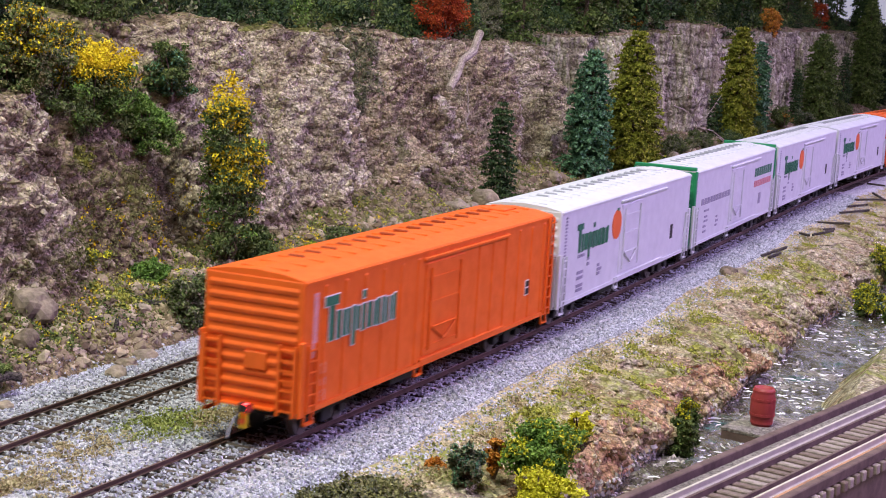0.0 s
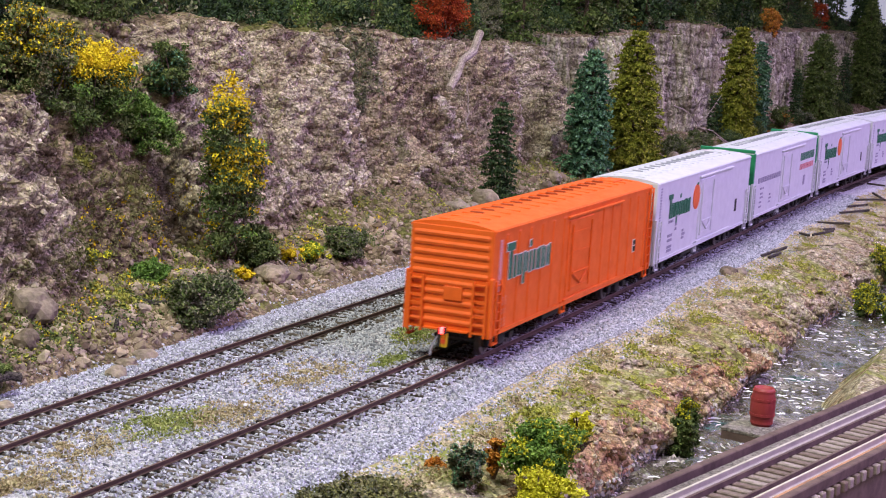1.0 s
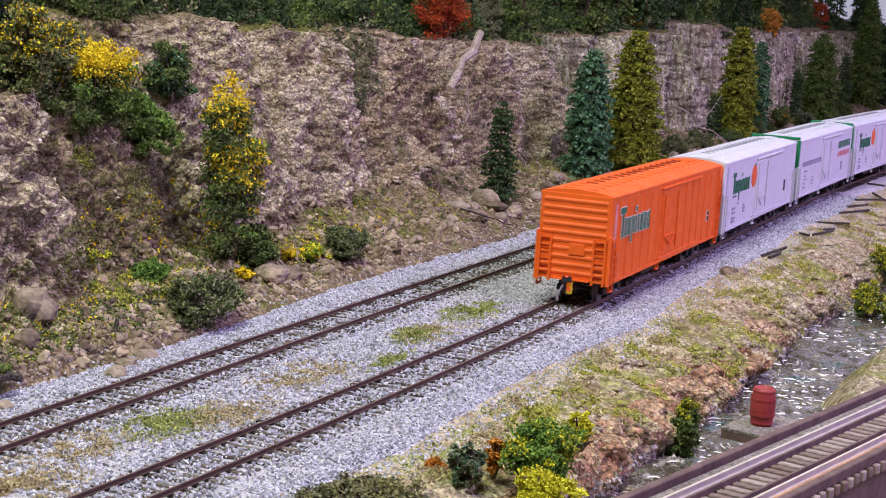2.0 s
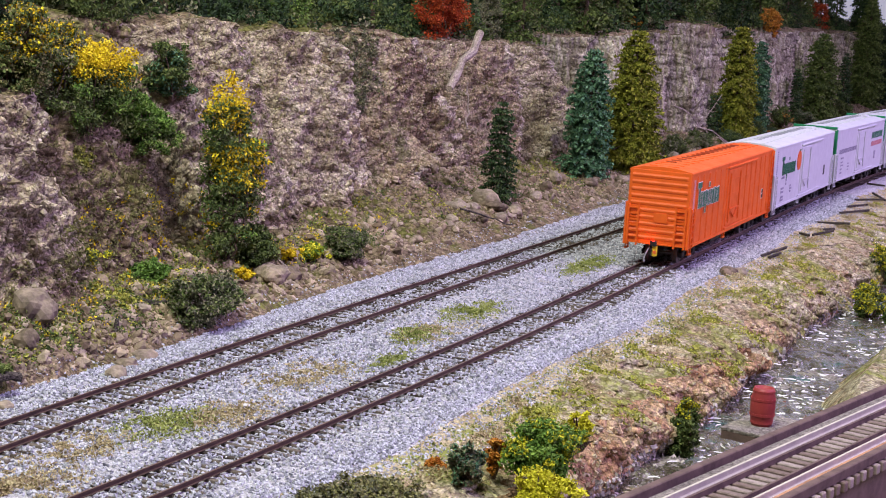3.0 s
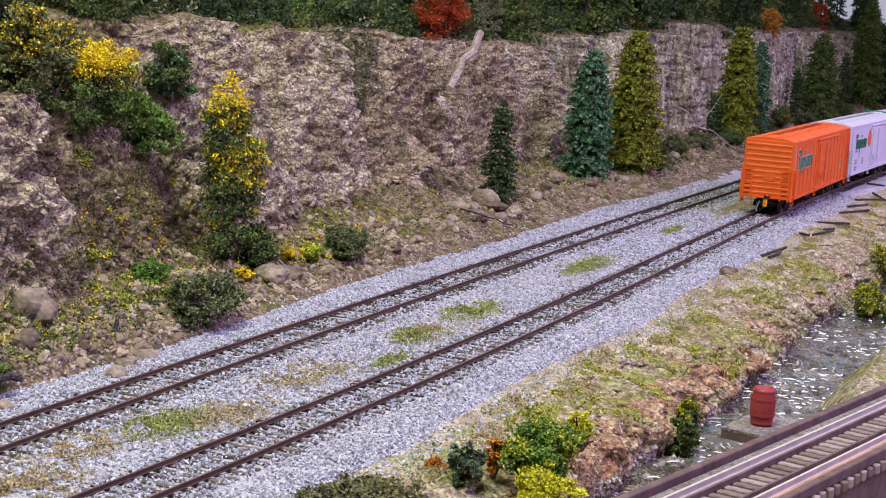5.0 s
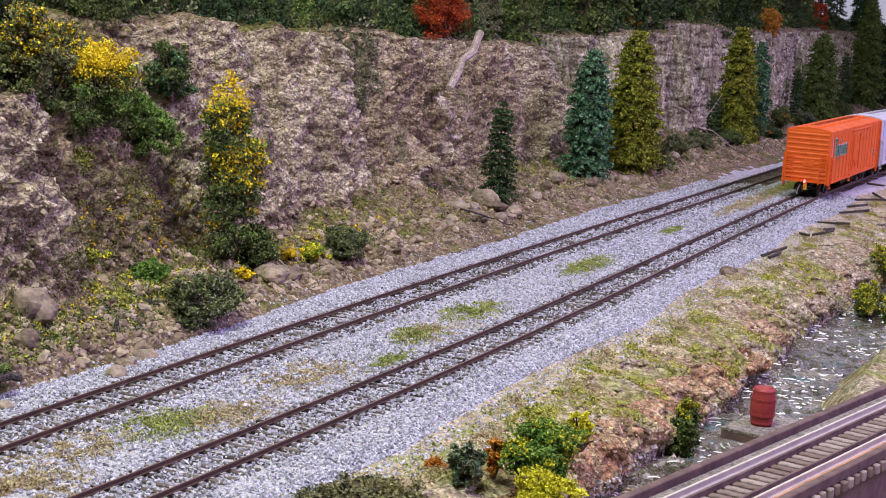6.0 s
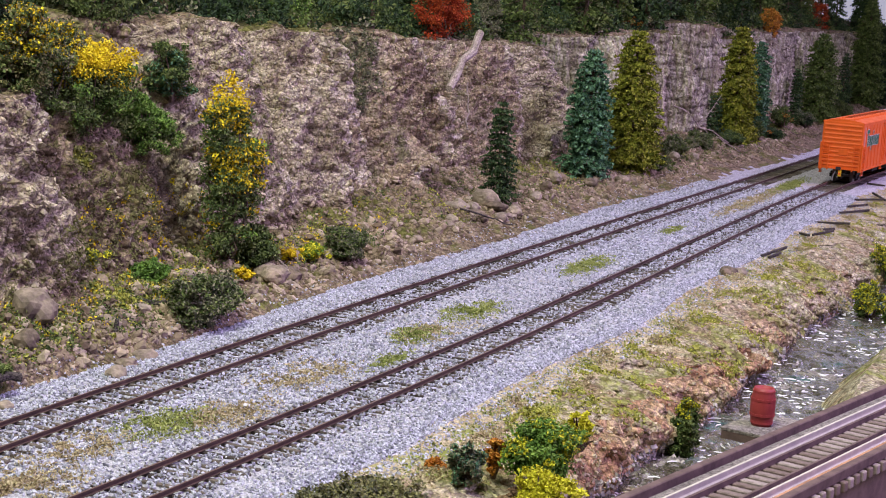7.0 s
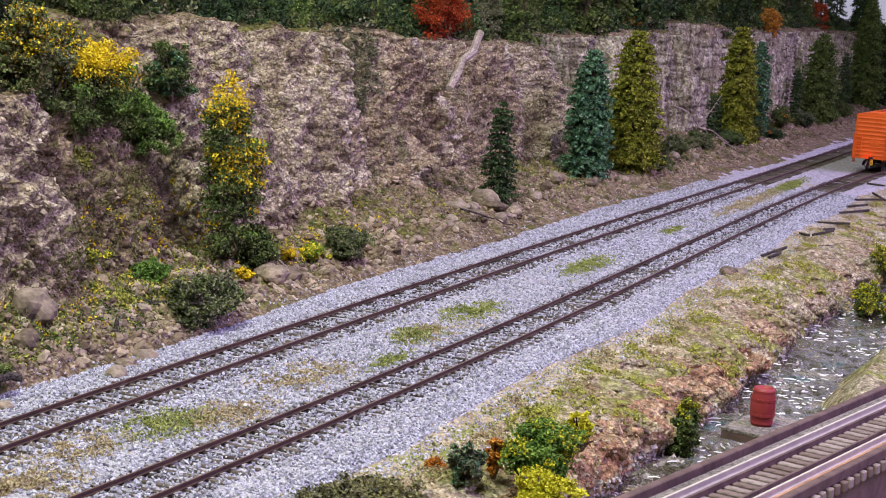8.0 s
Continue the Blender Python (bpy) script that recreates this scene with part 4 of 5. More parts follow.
            rows = [(-HL + 0.018 + i * 0.0072, -HL + 0.018 + i * 0.0072 + 0.0052, 0.0330, 0.0365) for i in range(10)]
            part("lettering", bars(s, fx(rows)), P_GREYTXT, car, "grey lettering bars")
            rows = [(-HL + 0.026 + a, -HL + 0.026 + a + w, z, z + 0.0012) for z, a, w in ((0.0285, 0, 0.006), (0.0285, 0.008, 0.003), (0.0250, 0.001, 0.007), (0.0225, 0.001, 0.009), (0.0195, 0, 0.006), (0.0165, 0.0, 0.007), (0.0225, 0.03, 0.004), (0.0200, 0.03, 0.006), (0.0175, 0.03, 0.004))]
            part("lettering", bars(s, fx(rows)), P_GREYTXT, car, "grey lettering bars")
            for i in range(8):
                part("trade_mark", bars(s, fx([(0.048 + i * 0.0066, 0.048 + i * 0.0066 + 0.0046, 0.0385, 0.0440)])), P_LETTER, car, "dark green painted mark")
            part("red_lettering", bars(s, fx([(0.048 + i * 0.0058, 0.048 + i * 0.0058 + 0.0042, 0.0318, 0.0358) for i in range(9)])), P_REDTXT, car, "faded red painted bars")
            part("data_plate", bars(s, fx([(HL - 0.045, HL - 0.039, 0.0200, 0.0270)])), P_GREYTXT, car, "dark plate")
    part("underframe", boxes((-HL + 0.004, HL - 0.004, -0.004, 0.004, 0.0085, SILL + 0.001)), P_BLACK, car)
    for sign in (-1, 1):
        truck(car, sign * (HL - 0.0300))
        bm = boxes((min(sign * HL, sign * (HL + 0.0050)), max(sign * HL, sign * (HL + 0.0050)), -0.0011, 0.0011, 0.0068, 0.0092), (min(sign * (HL + 0.0036), sign * (HL + 0.0060)), max(sign * (HL + 0.0036), sign * (HL + 0.0060)), -0.0020, 0.0014, 0.0062, 0.0098), bevel=0.0003)
        part("coupler", bm, P_BLACK, car)
        bm = bmesh.new()
        pts = [(sign * HL, 0.0035, 0.0095), (sign * (HL + 0.0020), 0.0045, 0.0065), (sign * (HL + 0.0042), 0.0048, 0.0035), (sign * (HL + 0.0058), 0.0040, 0.0020)]
        for a, b in zip(pts, pts[1:]):
            rod(bm, a, b, 0.00042, sides=6)
        part("air_hose", bm, P_BLACK if style != "orange" else P_GREYTXT, car)
    return car


ORANGE_CAR = refrigerator_car(P_ORANGE, P_ORANGE, "orange", "bright orange model refrigerator car with green lettering, last of the train")
# end-of-train marker hung on the rear coupler; its hooded light turns to imitate blinking
marker = part("end_marker", boxes((-HL - 0.0066, -HL - 0.0050, -0.0028, -0.0002, 0.0060, 0.0118), bevel=0.0003), P_YELLOW, ORANGE_CAR, "yellow end-of-train marker")
part("reflector", boxes((-HL - 0.0069, -HL - 0.0064, -0.0024, -0.0006, 0.0075, 0.0092)), P_BALL, marker, "orange reflector")
bm = bmesh.new()
rod(bm, (0, 0, -0.0013), (0, 0, 0.0013), 0.0011, sides=12)
for s in (-1, 1):
    box(bm, -0.0034, 0.0, s * 0.00115 - 0.00015, s * 0.00115 + 0.00015, -0.0013, 0.0013)
BEACON = part("beacon", bm, P_BLACK, ORANGE_CAR, "small blinking red end light, hooded and turned to blink")
BEACON.location = (-HL - 0.0070, -0.0015, 0.0131)
bm = boxes((-0.0016, -0.0010, -0.00100, 0.00100, -0.0013, 0.0013), bevel=0.0002)
part("beacon_lens", bm, G_RED, BEACON, "glowing red lens")
BALL_CAR = refrigerator_car(P_WHITE, P_WHITE, "ball", "white model refrigerator car with orange ball mark")
GREEN_CAR = refrigerator_car(P_WHITE, P_GREEN, "green_end", "white model refrigerator car with green ends and faded lettering")
TRAIN = [ORANGE_CAR, BALL_CAR, GREEN_CAR]
for k in range(2):
    TRAIN.append(copy_thing(BALL_CAR, Matrix()))
TRAIN.append(copy_thing(ORANGE_CAR, Matrix()))
tagged(TRAIN[-1], "bright orange model refrigerator car ahead in the train")
for o in list(TRAIN[-1].children):
    if o.name.startswith(("end_marker", "beacon")):
        for c in list(o.children):
            bpy.data.objects.remove(c)
        bpy.data.objects.remove(o)
TRAIN.append(copy_thing(BALL_CAR, Matrix()))


# ---- the bridge over the creek ----
B_TOP = 0.0172


def bridge():
    a = math.radians(-12.77)
    top = empty("railway_bridge", Matrix.Translation((0.4182, 0.1022 - 0.0086, 0)) @ Matrix.Rotation(a, 4, "Z"))
    tagged(top, "rusty brown timber and girder railway bridge with pale rails", "bridge")
    x0, x1 = -0.10, 0.75
    for s in (1, -1):
        bm = bmesh.new()
        prof = [(q, z + B_TOP) for q, z in RAIL]
        ring = [[bm.verts.new((x, s * 0.0086 + q, z)) for q, z in prof] for x in (x0, x1)]
        for j in range(len(prof)):
            bm.faces.new((ring[0][j], ring[0][(j + 1) % len(prof)], ring[1][(j + 1) % len(prof)], ring[1][j]))
        part("rail", bm, P_RAILPALE, top, "pale steel rail")
        part("guard_rail", boxes((x0, x1, s * 0.0052 - 0.0004, s * 0.0052 + 0.0004, B_TOP - 0.0022, B_TOP - 0.0006)), P_BRIDGE, top)
        part("guard_timber", boxes((x0, x1, s * 0.0152 - 0.0013, s * 0.0152 + 0.0013, B_TOP - 0.0022, B_TOP + 0.0010), bevel=0.0003), P_BRIDGE, top)
        part("deck_plank", boxes((x0, x1, s * 0.0118 - 0.0016, s * 0.0118 + 0.0016, B_TOP - 0.0022, B_TOP - 0.0012), bevel=0.0002), P_RUST if s < 0 else P_PLANK, top)
        part("girder", boxes((x0, x1, s * 0.0125 - 0.0006, s * 0.0125 + 0.0006, B_TOP - 0.026, B_TOP - 0.0052), (x0, x1, s * 0.0125 - 0.002, s * 0.0125 + 0.002, B_TOP - 0.0066, B_TOP - 0.0052), (x0, x1, s * 0.0125 - 0.002, s * 0.0125 + 0.002, B_TOP - 0.027, B_TOP - 0.0256)), P_BRIDGE, top)
    me = bpy.data.meshes.new("bridge_tie")
    bm = boxes((-0.0014, 0.0014, -0.0178, 0.0178, B_TOP - 0.0052, B_TOP - 0.0022), bevel=0.0003)
    bm.to_mesh(me)
    bm.free()
    me.materials.append(P_BTIE)
    rng = random.Random(2)
    for i in range(170):
        ob = new("bridge_tie", me)
        ob.parent = top
        ob.matrix_basis = pose(x0 + 0.003 + i * 0.0050, rng.uniform(-0.0003, 0.0003), 0, 0, 0, rng.uniform(-0.7, 0.7))
    for x in (-0.05, 0.35, 0.70):
        part("pier", boxes((x - 0.012, x + 0.012, -0.016, 0.016, -0.05, B_TOP - 0.027), bevel=0.002), P_BRIDGE, top)
    # barrel platform at its side
    for i in range(5):
        bm = boxes((0.0900 + i * 0.0056, 0.0953 + i * 0.0056, 0.0160, 0.0370 + 0.0004 * (i % 2), B_TOP - 0.0042, B_TOP - 0.0030), bevel=0.0002)
        part("platform_plank", bm, P_PLANK, top, "grey platform plank")
    for x in (0.0910, 0.1160):
        part("platform_beam", boxes((x - 0.001, x + 0.001, 0.0155, 0.0365, B_TOP - 0.0066, B_TOP - 0.0042)), P_BRIDGE, top)
    return top


BRIDGE = bridge()


def barrel(m):
    top = empty("barrel", m)
    tagged(top, "dark red wooden barrel with hoops on the bridge platform", "barrel")
    h, n = 0.0122, 24
    bm = bmesh.new()
    rings = []
    for t, r in ((0, 0.0032), (0.12, 0.00352), (0.3, 0.0039), (0.5, 0.0040), (0.7, 0.0039), (0.88, 0.00352), (1.0, 0.0032), (1.0, 0.0027), (0.94, 0.0027)):
        rings.append([bm.verts.new((r * math.cos(k * 2 * math.pi / n), r * math.sin(k * 2 * math.pi / n), t * h)) for k in range(n)])
    for p, q in zip(rings, rings[1:]):
        for k in range(n):
            f = bm.faces.new((p[k], p[(k + 1) % n], q[(k + 1) % n], q[k]))
            f.smooth = True
    bm.faces.new(rings[0][::-1])
    bm.faces.new(rings[-1])
    part("body", bm, P_BARREL, top)
    for t, r in ((0.1, 0.00358), (0.3, 0.00402), (0.7, 0.00402), (0.9, 0.00358)):
        bm = bmesh.new()
        rod(bm, (0, 0, t * h - 0.0004), (0, 0, t * h + 0.0004), r, sides=24)
        part("hoop", bm, P_BARREL, top)
    return top


barrel(BRIDGE.matrix_basis @ Matrix.Translation(BRIDGE.matrix_basis.inverted() @ Vector((0.5244, 0.0990, 0))) @ pose(0, 0, B_TOP - 0.0030))


# ---- plants ----
def leaves(rng, centres, per, spread, size, squash=0.8, fold=True):
    """Small bent leaf pieces scattered round the centres."""
    c = np.repeat(np.asarray(centres, float), per, axis=0)
    n = len(c)
    p = c + rng.normal(size=(n, 3)) * np.array([spread, spread, spread * squash])
    a = rng.normal(size=(n, 3))
    a /= np.linalg.norm(a, axis=1)[:, None]
    b = np.cross(a, rng.normal(size=(n, 3)))
    b /= np.linalg.norm(b, axis=1)[:, None] + 1e-9
    s = size * rng.uniform(0.6, 1.4, (n, 1))
    nrm = np.cross(a, b)
    v = np.stack([p - a * s, p + b * s * 0.6 + nrm * s * 0.35, p + a * s, p - b * s * 0.6 + nrm * s * 0.35], 1).reshape(-1, 3)
    k = np.arange(n)[:, None] * 4
    f = np.concatenate([k + np.array([[0, 1, 2]]), k + np.array([[0, 2, 3]])])
    return v, f


def conifer(x, y, z, h, r, mat, seed, label, density=1.0, taper=0.72):
    rng = np.random.default_rng(seed)
    tree = empty("conifer_tree", pose(x, y, z))
    tagged(tree, label, "tree", "conifers along the cliff")
    bm = bmesh.new()
    rod(bm, (0, 0, -0.004), (0, 0, h * 0.97), max(0.0012, h * 0.018), 0.0004, 8)
    tiers = int(h / 0.0042)
    cs = []
    for i in range(tiers):
        t = i / tiers
        rad = r * (1 - taper * t ** 1.5) * (1 - max(0, t - 0.86) * 4.5) * rng.uniform(0.82, 1.1) * (0.8 + 0.2 * min(1, t * 8))
        rad = max(rad, 0.0012)
        nb = max(4, int((6 + 15 * rad / 0.02) * density))
        for k in range(nb):
            ang = rng.uniform(0, 6.283)
            L = rad * rng.uniform(0.72, 1.12)
            zz = h * (0.05 + 0.95 * t)
            tip = (L * math.cos(ang), L * math.sin(ang), zz - L * 0.30)
            if k % 5 == 0:
                rod(bm, (0, 0, zz), tip, 0.0004, 0.0002, 4)
            for u in np.arange(0.45, 1.01, 0.0024 / max(L, 0.0024) + 0.04):
                cs.append((tip[0] * u, tip[1] * u, zz - L * 0.30 * u * u))
    part("trunk", bm, M_BARK, tree)
    v, f = leaves(rng, cs, 6 if density > 1 else 3, 0.0012, (0.0012 if h < 0.09 else 0.0015) * (1 if density > 1 else 1.25), 0.55)
    arrays("crown", v, f, [mat], tree)
    return tree


def shrub(name, x, y, z, rx, ry, rz, mats, seed, label, category, amount=1.0, leaf=0.0010, stem=True, group=""):
    """Twigs from one foot that carry uneven clumps of flock; mats: rows of material, height band and share."""
    rng = np.random.default_rng(seed)
    top = empty(name, pose(x, y, z))
    tagged(top, label, category, group)
    n = int(130 * amount)
    d = rng.normal(size=(n, 3))
    d /= np.linalg.norm(d, axis=1)[:, None]
    lobes = 1 + 0.75 * vnoise(d[:, 0] * 1.7 + seed, d[:, 1] * 1.7, d[:, 2] * 1.7, seed)
    rad = rng.uniform(0.35, 1.0, n) ** 0.55 * lobes
    c = d * rad[:, None] * np.array([rx, ry, rz]) + np.array([0, 0, rz * 0.95])
    c[:, 2] = np.maximum(c[:, 2], 0.0005)
    if stem:
        bm = bmesh.new()
        for p in c[:: max(1, n // 22)]:
            mid = Vector(p) * 0.5 + Vector(rng.normal(size=3) * 0.1 * rx)
            mid.z = max(0.001, mid.z)
            rod(bm, (0, 0, -0.002), mid, 0.0007, 0.0005, 5)
            rod(bm, mid, p, 0.0005, 0.0002, 5)
        part("branch_frame", bm, M_BARK, top)
    mean = (rx + ry + rz) / 3
    for mat, lo, hi, share in mats:
        h = c[:, 2] / (2 * rz)
        patchy = vnoise(c[:, 0] / mean * 1.6 + 7, c[:, 1] / mean * 1.6, c[:, 2] / mean * 1.6, seed + 5) * 0.5 + 0.5
        pick = (h + rng.normal(size=n) * 0.08 >= lo) & (h < hi) & (patchy * 0.7 + rng.uniform(size=n) * 0.3 < share * 1.05)
        if pick.sum() == 0:
            continue
        v, f = leaves(rng, c[pick], 42, min(0.0020, 0.10 * mean), leaf * 0.82, 0.7)
        arrays("foliage", v, f, [mat], top)
    return top


# ---- trees along the cliff foot ----
CONIFERS = (
    (1.064, 0.393, 0.074, 0.012, L_DARK, "small dark green conifer at the foot of the cliff"),
    (1.263, 0.394, 0.101, 0.019, L_BLUE, "tall blue-green conifer before the cliff"),
    (1.356, 0.386, 0.120, 0.025, L_OLIVE, "tall yellow-green conifer before the cliff"),
    (1.733, 0.384, 0.126, 0.023, L_OLIVE, "yellow-green conifer at the foot of the cliff"),
    (1.873, 0.392, 0.112, 0.016, L_BLUE, "dark green conifer beside the cliff"),
    (1.709, 0.400, 0.050, 0.010, L_DARK, "small dark conifer at the foot of the cliff"),
    (2.210, 0.382, 0.118, 0.025, L_MID, "olive green conifer at the foot of the cliff"),
    (2.124, 0.396, 0.068, 0.009, L_DARK, "slim dark conifer at the foot of the cliff"),
    (2.445, 0.390, 0.085, 0.011, L_DARK, "slim dark conifer near the bend"),
    (2.600, 0.384, 0.170, 0.026, L_MID, "tall olive conifer near the bend"),
    (2.80, 0.425, 0.200, 0.030, L_DARK, "tall dark conifer beyond the bend"),
    (2.98, 0.392, 0.180, 0.030, L_MID, "tall olive conifer beyond the bend"),
    (3.14, 0.400, 0.190, 0.030, L_DARK, "tall dark conifer beyond the bend"),
    (2.72, 0.386, 0.130, 0.026, L_DARK, "dark conifer near the bend"),
)
for i, (x, y, h, r, mat, label) in enumerate(CONIFERS):
    conifer(x, y, ground_z(x, y) - 0.002, h, r * 1.1, mat, 100 + i, label, 1.4, 0.52)

# ---- forest on the plateau ----
rngf = random.Random(8)
k = 0
for row, (y0, step) in enumerate(((0.030, 0.052), (0.070, 0.050), (0.115, 0.060))):
    x = 0.50 + row * 0.02
    while x < 2.75:
        cy, cz, lean = (float(q) for q in cliff_line(x))
        y = cy + lean + y0 + rngf.uniform(-0.012, 0.012)
        gap = row < 2 and 1.085 < x < 1.19 or row < 1 and x < 0.95
        if not gap:
            h = rngf.uniform(0.085, 0.15)
            conifer(x, y, ground_z(x, y) - 0.001, h, h * rngf.uniform(0.17, 0.23), (L_DARK, L_DARK, L_BUSH, L_DARK, L_MID)[k % 5], 300 + k, "dark evergreen in the forest above the cliff", 0.62 if row < 2 else 0.5)
        k += 1
        x += step * rngf.uniform(0.8, 1.3) * (1.0 + 0.35 * (x > 1.9))

GREENS = [(L_BUSH, 0, 2, 1), (L_FRESH, 0.4, 2, 0.25)]
SHRUBS = (
    # name, x, y, half sizes, materials, label, category, amount
    ("autumn_tree", 1.125, 0.466, 0.026, 0.014, 0.020, [(L_RED, 0, 2, 1)], "bright red autumn tree on the cliff top", "tree", 2.0),
    ("autumn_shrub", 1.170, 0.476, 0.016, 0.012, 0.009, [(L_ORANGE, 0, 2, 1)], "orange autumn shrub on the cliff top", "bush", 1.2),
    ("broadleaf_tree", 1.33, 0.492, 0.030, 0.022, 0.032, [(L_BUSH, 0, 2, 1), (L_YELLOW, 0.1, 0.6, 0.14)], "green broadleaf tree on the cliff top", "tree", 2.6),
    ("grey_bush", 1.245, 0.480, 0.015, 0.012, 0.015, [(L_GREY, 0, 2, 1)], "dry grey bush hanging over the cliff edge", "bush", 1.2),
    ("broadleaf_tree", 0.905, 0.485, 0.028, 0.018, 0.016, [(L_FRESH, 0, 2, 1), (L_BUSH, 0, 0.5, 0.5)], "fresh green tree on the cliff top", "tree", 1.8),
    ("broadleaf_tree", 0.835, 0.492, 0.026, 0.020, 0.020, GREENS, "dark green tree on the cliff top", "tree", 1.8),
    ("broadleaf_tree", 0.770, 0.485, 0.024, 0.020, 0.020, [(L_BUSH, 0, 2, 1), (L_ORANGE, 0.2, 0.7, 0.08)], "dark green tree with orange sprigs on the cliff top", "tree", 1.8),
    ("broadleaf_tree", 0.960, 0.500, 0.030, 0.020, 0.022, [(L_BUSH, 0, 2, 1)], "dark green tree behind the cliff edge", "tree", 1.8),
    ("broadleaf_tree", 1.035, 0.510, 0.030, 0.020, 0.022, [(L_BUSH, 0, 2, 1), (L_GREY, 0, 2, 0.4)], "dull green tree behind the cliff edge", "tree", 1.6),
    ("autumn_shrub", 2.13, 0.436, 0.014, 0.012, 0.017, [(L_ORANGE, 0, 2, 1)], "orange autumn shrub on the far cliff", "bush", 1.0),
    ("autumn_tree", 2.55, 0.455, 0.020, 0.016, 0.030, [(L_RED, 0, 2, 1)], "red autumn tree on the far cliff", "tree", 1.0),
    ("autumn_shrub", 1.60, 0.462, 0.010, 0.008, 0.006, [(L_ORANGE, 0, 2, 1)], "small orange shrub on the far cliff", "bush", 0.5),
    ("deciduous_tree", 0.693, 0.390, 0.0180, 0.010, 0.044, [(L_BUSH, 0.06, 0.85, 0.75), (L_YELLOW, 0.30, 0.66, 0.5), (L_FRESH, 0.2, 0.75, 0.3), (L_YELLOW, 0.78, 2, 0.9)], "slim tree with yellow blossom before the cliff", "tree", 2.8),
    ("low_bush", 0.708, 0.382, 0.012, 0.009, 0.0105, [(L_BUSH, 0, 2, 1), (L_YELLOW, 0.5, 2, 0.12)], "dark green bush at the cliff foot", "bush", 1.2),
    ("low_bush", 0.606, 0.350, 0.020, 0.012, 0.0098, [(L_GREY, 0, 2, 0.9), (L_BUSH, 0.2, 2, 0.6)], "dry grey-green bush beside the ballast", "bush", 1.5),
    ("low_bush", 0.775, 0.367, 0.013, 0.010, 0.0080, [(L_GREY, 0, 2, 0.9), (L_BUSH, 0.2, 2, 0.6)], "dry green bush beside the ballast", "bush", 1.2),
    ("low_bush", 0.618, 0.386, 0.010, 0.008, 0.0055, [(L_FRESH, 0, 2, 1)], "low fresh green bush on the talus", "bush", 0.9),
    ("yellow_weed", 0.683, 0.375, 0.005, 0.004, 0.0036, [(L_YELLOW, 0, 2, 1)], "yellow flowering weed on the talus", "weed", 0.35),
    ("yellow_weed", 0.740, 0.380, 0.006, 0.004, 0.0026, [(L_YELLOW, 0, 2, 1)], "yellow flowering weed at the cliff foot", "weed", 0.35),
    ("green_weed", 0.755, 0.376, 0.009, 0.006, 0.0040, [(L_LIME, 0, 2, 0.7), (L_FRESH, 0, 2, 0.5)], "lime green weed at the cliff foot", "weed", 0.6),
    ("green_weed", 0.575, 0.392, 0.010, 0.007, 0.0030, [(L_LIME, 0, 2, 0.5), (L_BUSH, 0, 2, 0.6)], "low green weed on the talus", "weed", 0.6),
    ("green_weed", 0.480, 0.372, 0.010, 0.009, 0.0060, [(L_FRESH, 0, 2, 0.6), (L_BUSH, 0, 2, 0.7)], "low green bush on the talus", "weed", 0.8),
    ("green_weed", 0.462, 0.352, 0.008, 0.007, 0.0040, [(L_BUSH, 0, 2, 1)], "low dark green bush beside the ballast", "weed", 0.6),
    ("low_bush", 1.40, 0.372, 0.016, 0.010, 0.0070, [(L_BUSH, 0, 2, 1), (L_GREY, 0, 2, 0.6)], "green bush below the tall conifers", "bush", 1.0),
    ("low_bush", 1.48, 0.380, 0.020, 0.010, 0.0080, [(L_GREY, 0, 2, 1), (L_BUSH, 0, 2, 0.7)], "dull green bush at the far cliff foot", "bush", 1.0),
    ("low_bush", 1.68, 0.374, 0.020, 0.010, 0.0070, [(L_BUSH, 0, 2, 1), (L_DARK, 0, 2, 0.7)], "dark bush before the far conifers", "bush", 1.0),
    ("low_bush", 1.88, 0.372, 0.020, 0.010, 0.0070, [(L_DARK, 0, 2, 1), (L_ORANGE, 0.4, 2, 0.15)], "dark bush with rusty sprigs", "bush", 1.0),
    ("low_bush", 2.08, 0.376, 0.022, 0.010, 0.0090, [(L_DARK, 0, 2, 1), (L_GREY, 0, 2, 0.5)], "dark bush at the bend", "bush", 1.0),
    ("low_bush", 2.38, 0.378, 0.026, 0.012, 0.0110, [(L_BUSH, 0, 2, 1), (L_ORANGE, 0.4, 2, 0.2)], "green and rusty bush at the bend", "bush", 1.0),
    ("low_bush", 1.60, 0.386, 0.020, 0.010, 0.0090, [(L_GREY, 0, 2, 1), (L_BUSH, 0, 2, 0.5)], "dull bush along the far cliff foot", "bush", 1.0),
    ("low_bush", 1.80, 0.380, 0.020, 0.010, 0.0100, [(L_BUSH, 0, 2, 1)], "dark bush along the far cliff foot", "bush", 1.0),
    ("low_bush", 1.98, 0.384, 0.020, 0.010, 0.0110, [(L_BUSH, 0, 2, 1), (L_ORANGE, 0.3, 2, 0.2)], "green and orange bush along the far cliff foot", "bush", 1.0),
    ("low_bush", 2.25, 0.384, 0.024, 0.010, 0.0110, [(L_BUSH, 0, 2, 1), (L_GREY, 0, 2, 0.5)], "dark bush near the bend", "bush", 1.0),
)
for i, (name, x, y, rx, ry, rz, mats, label, cat, amount) in enumerate(SHRUBS):
    shrub(name, x, y, ground_z(x, y) - 0.001, rx, ry, rz, mats, 500 + i, label, cat, amount)

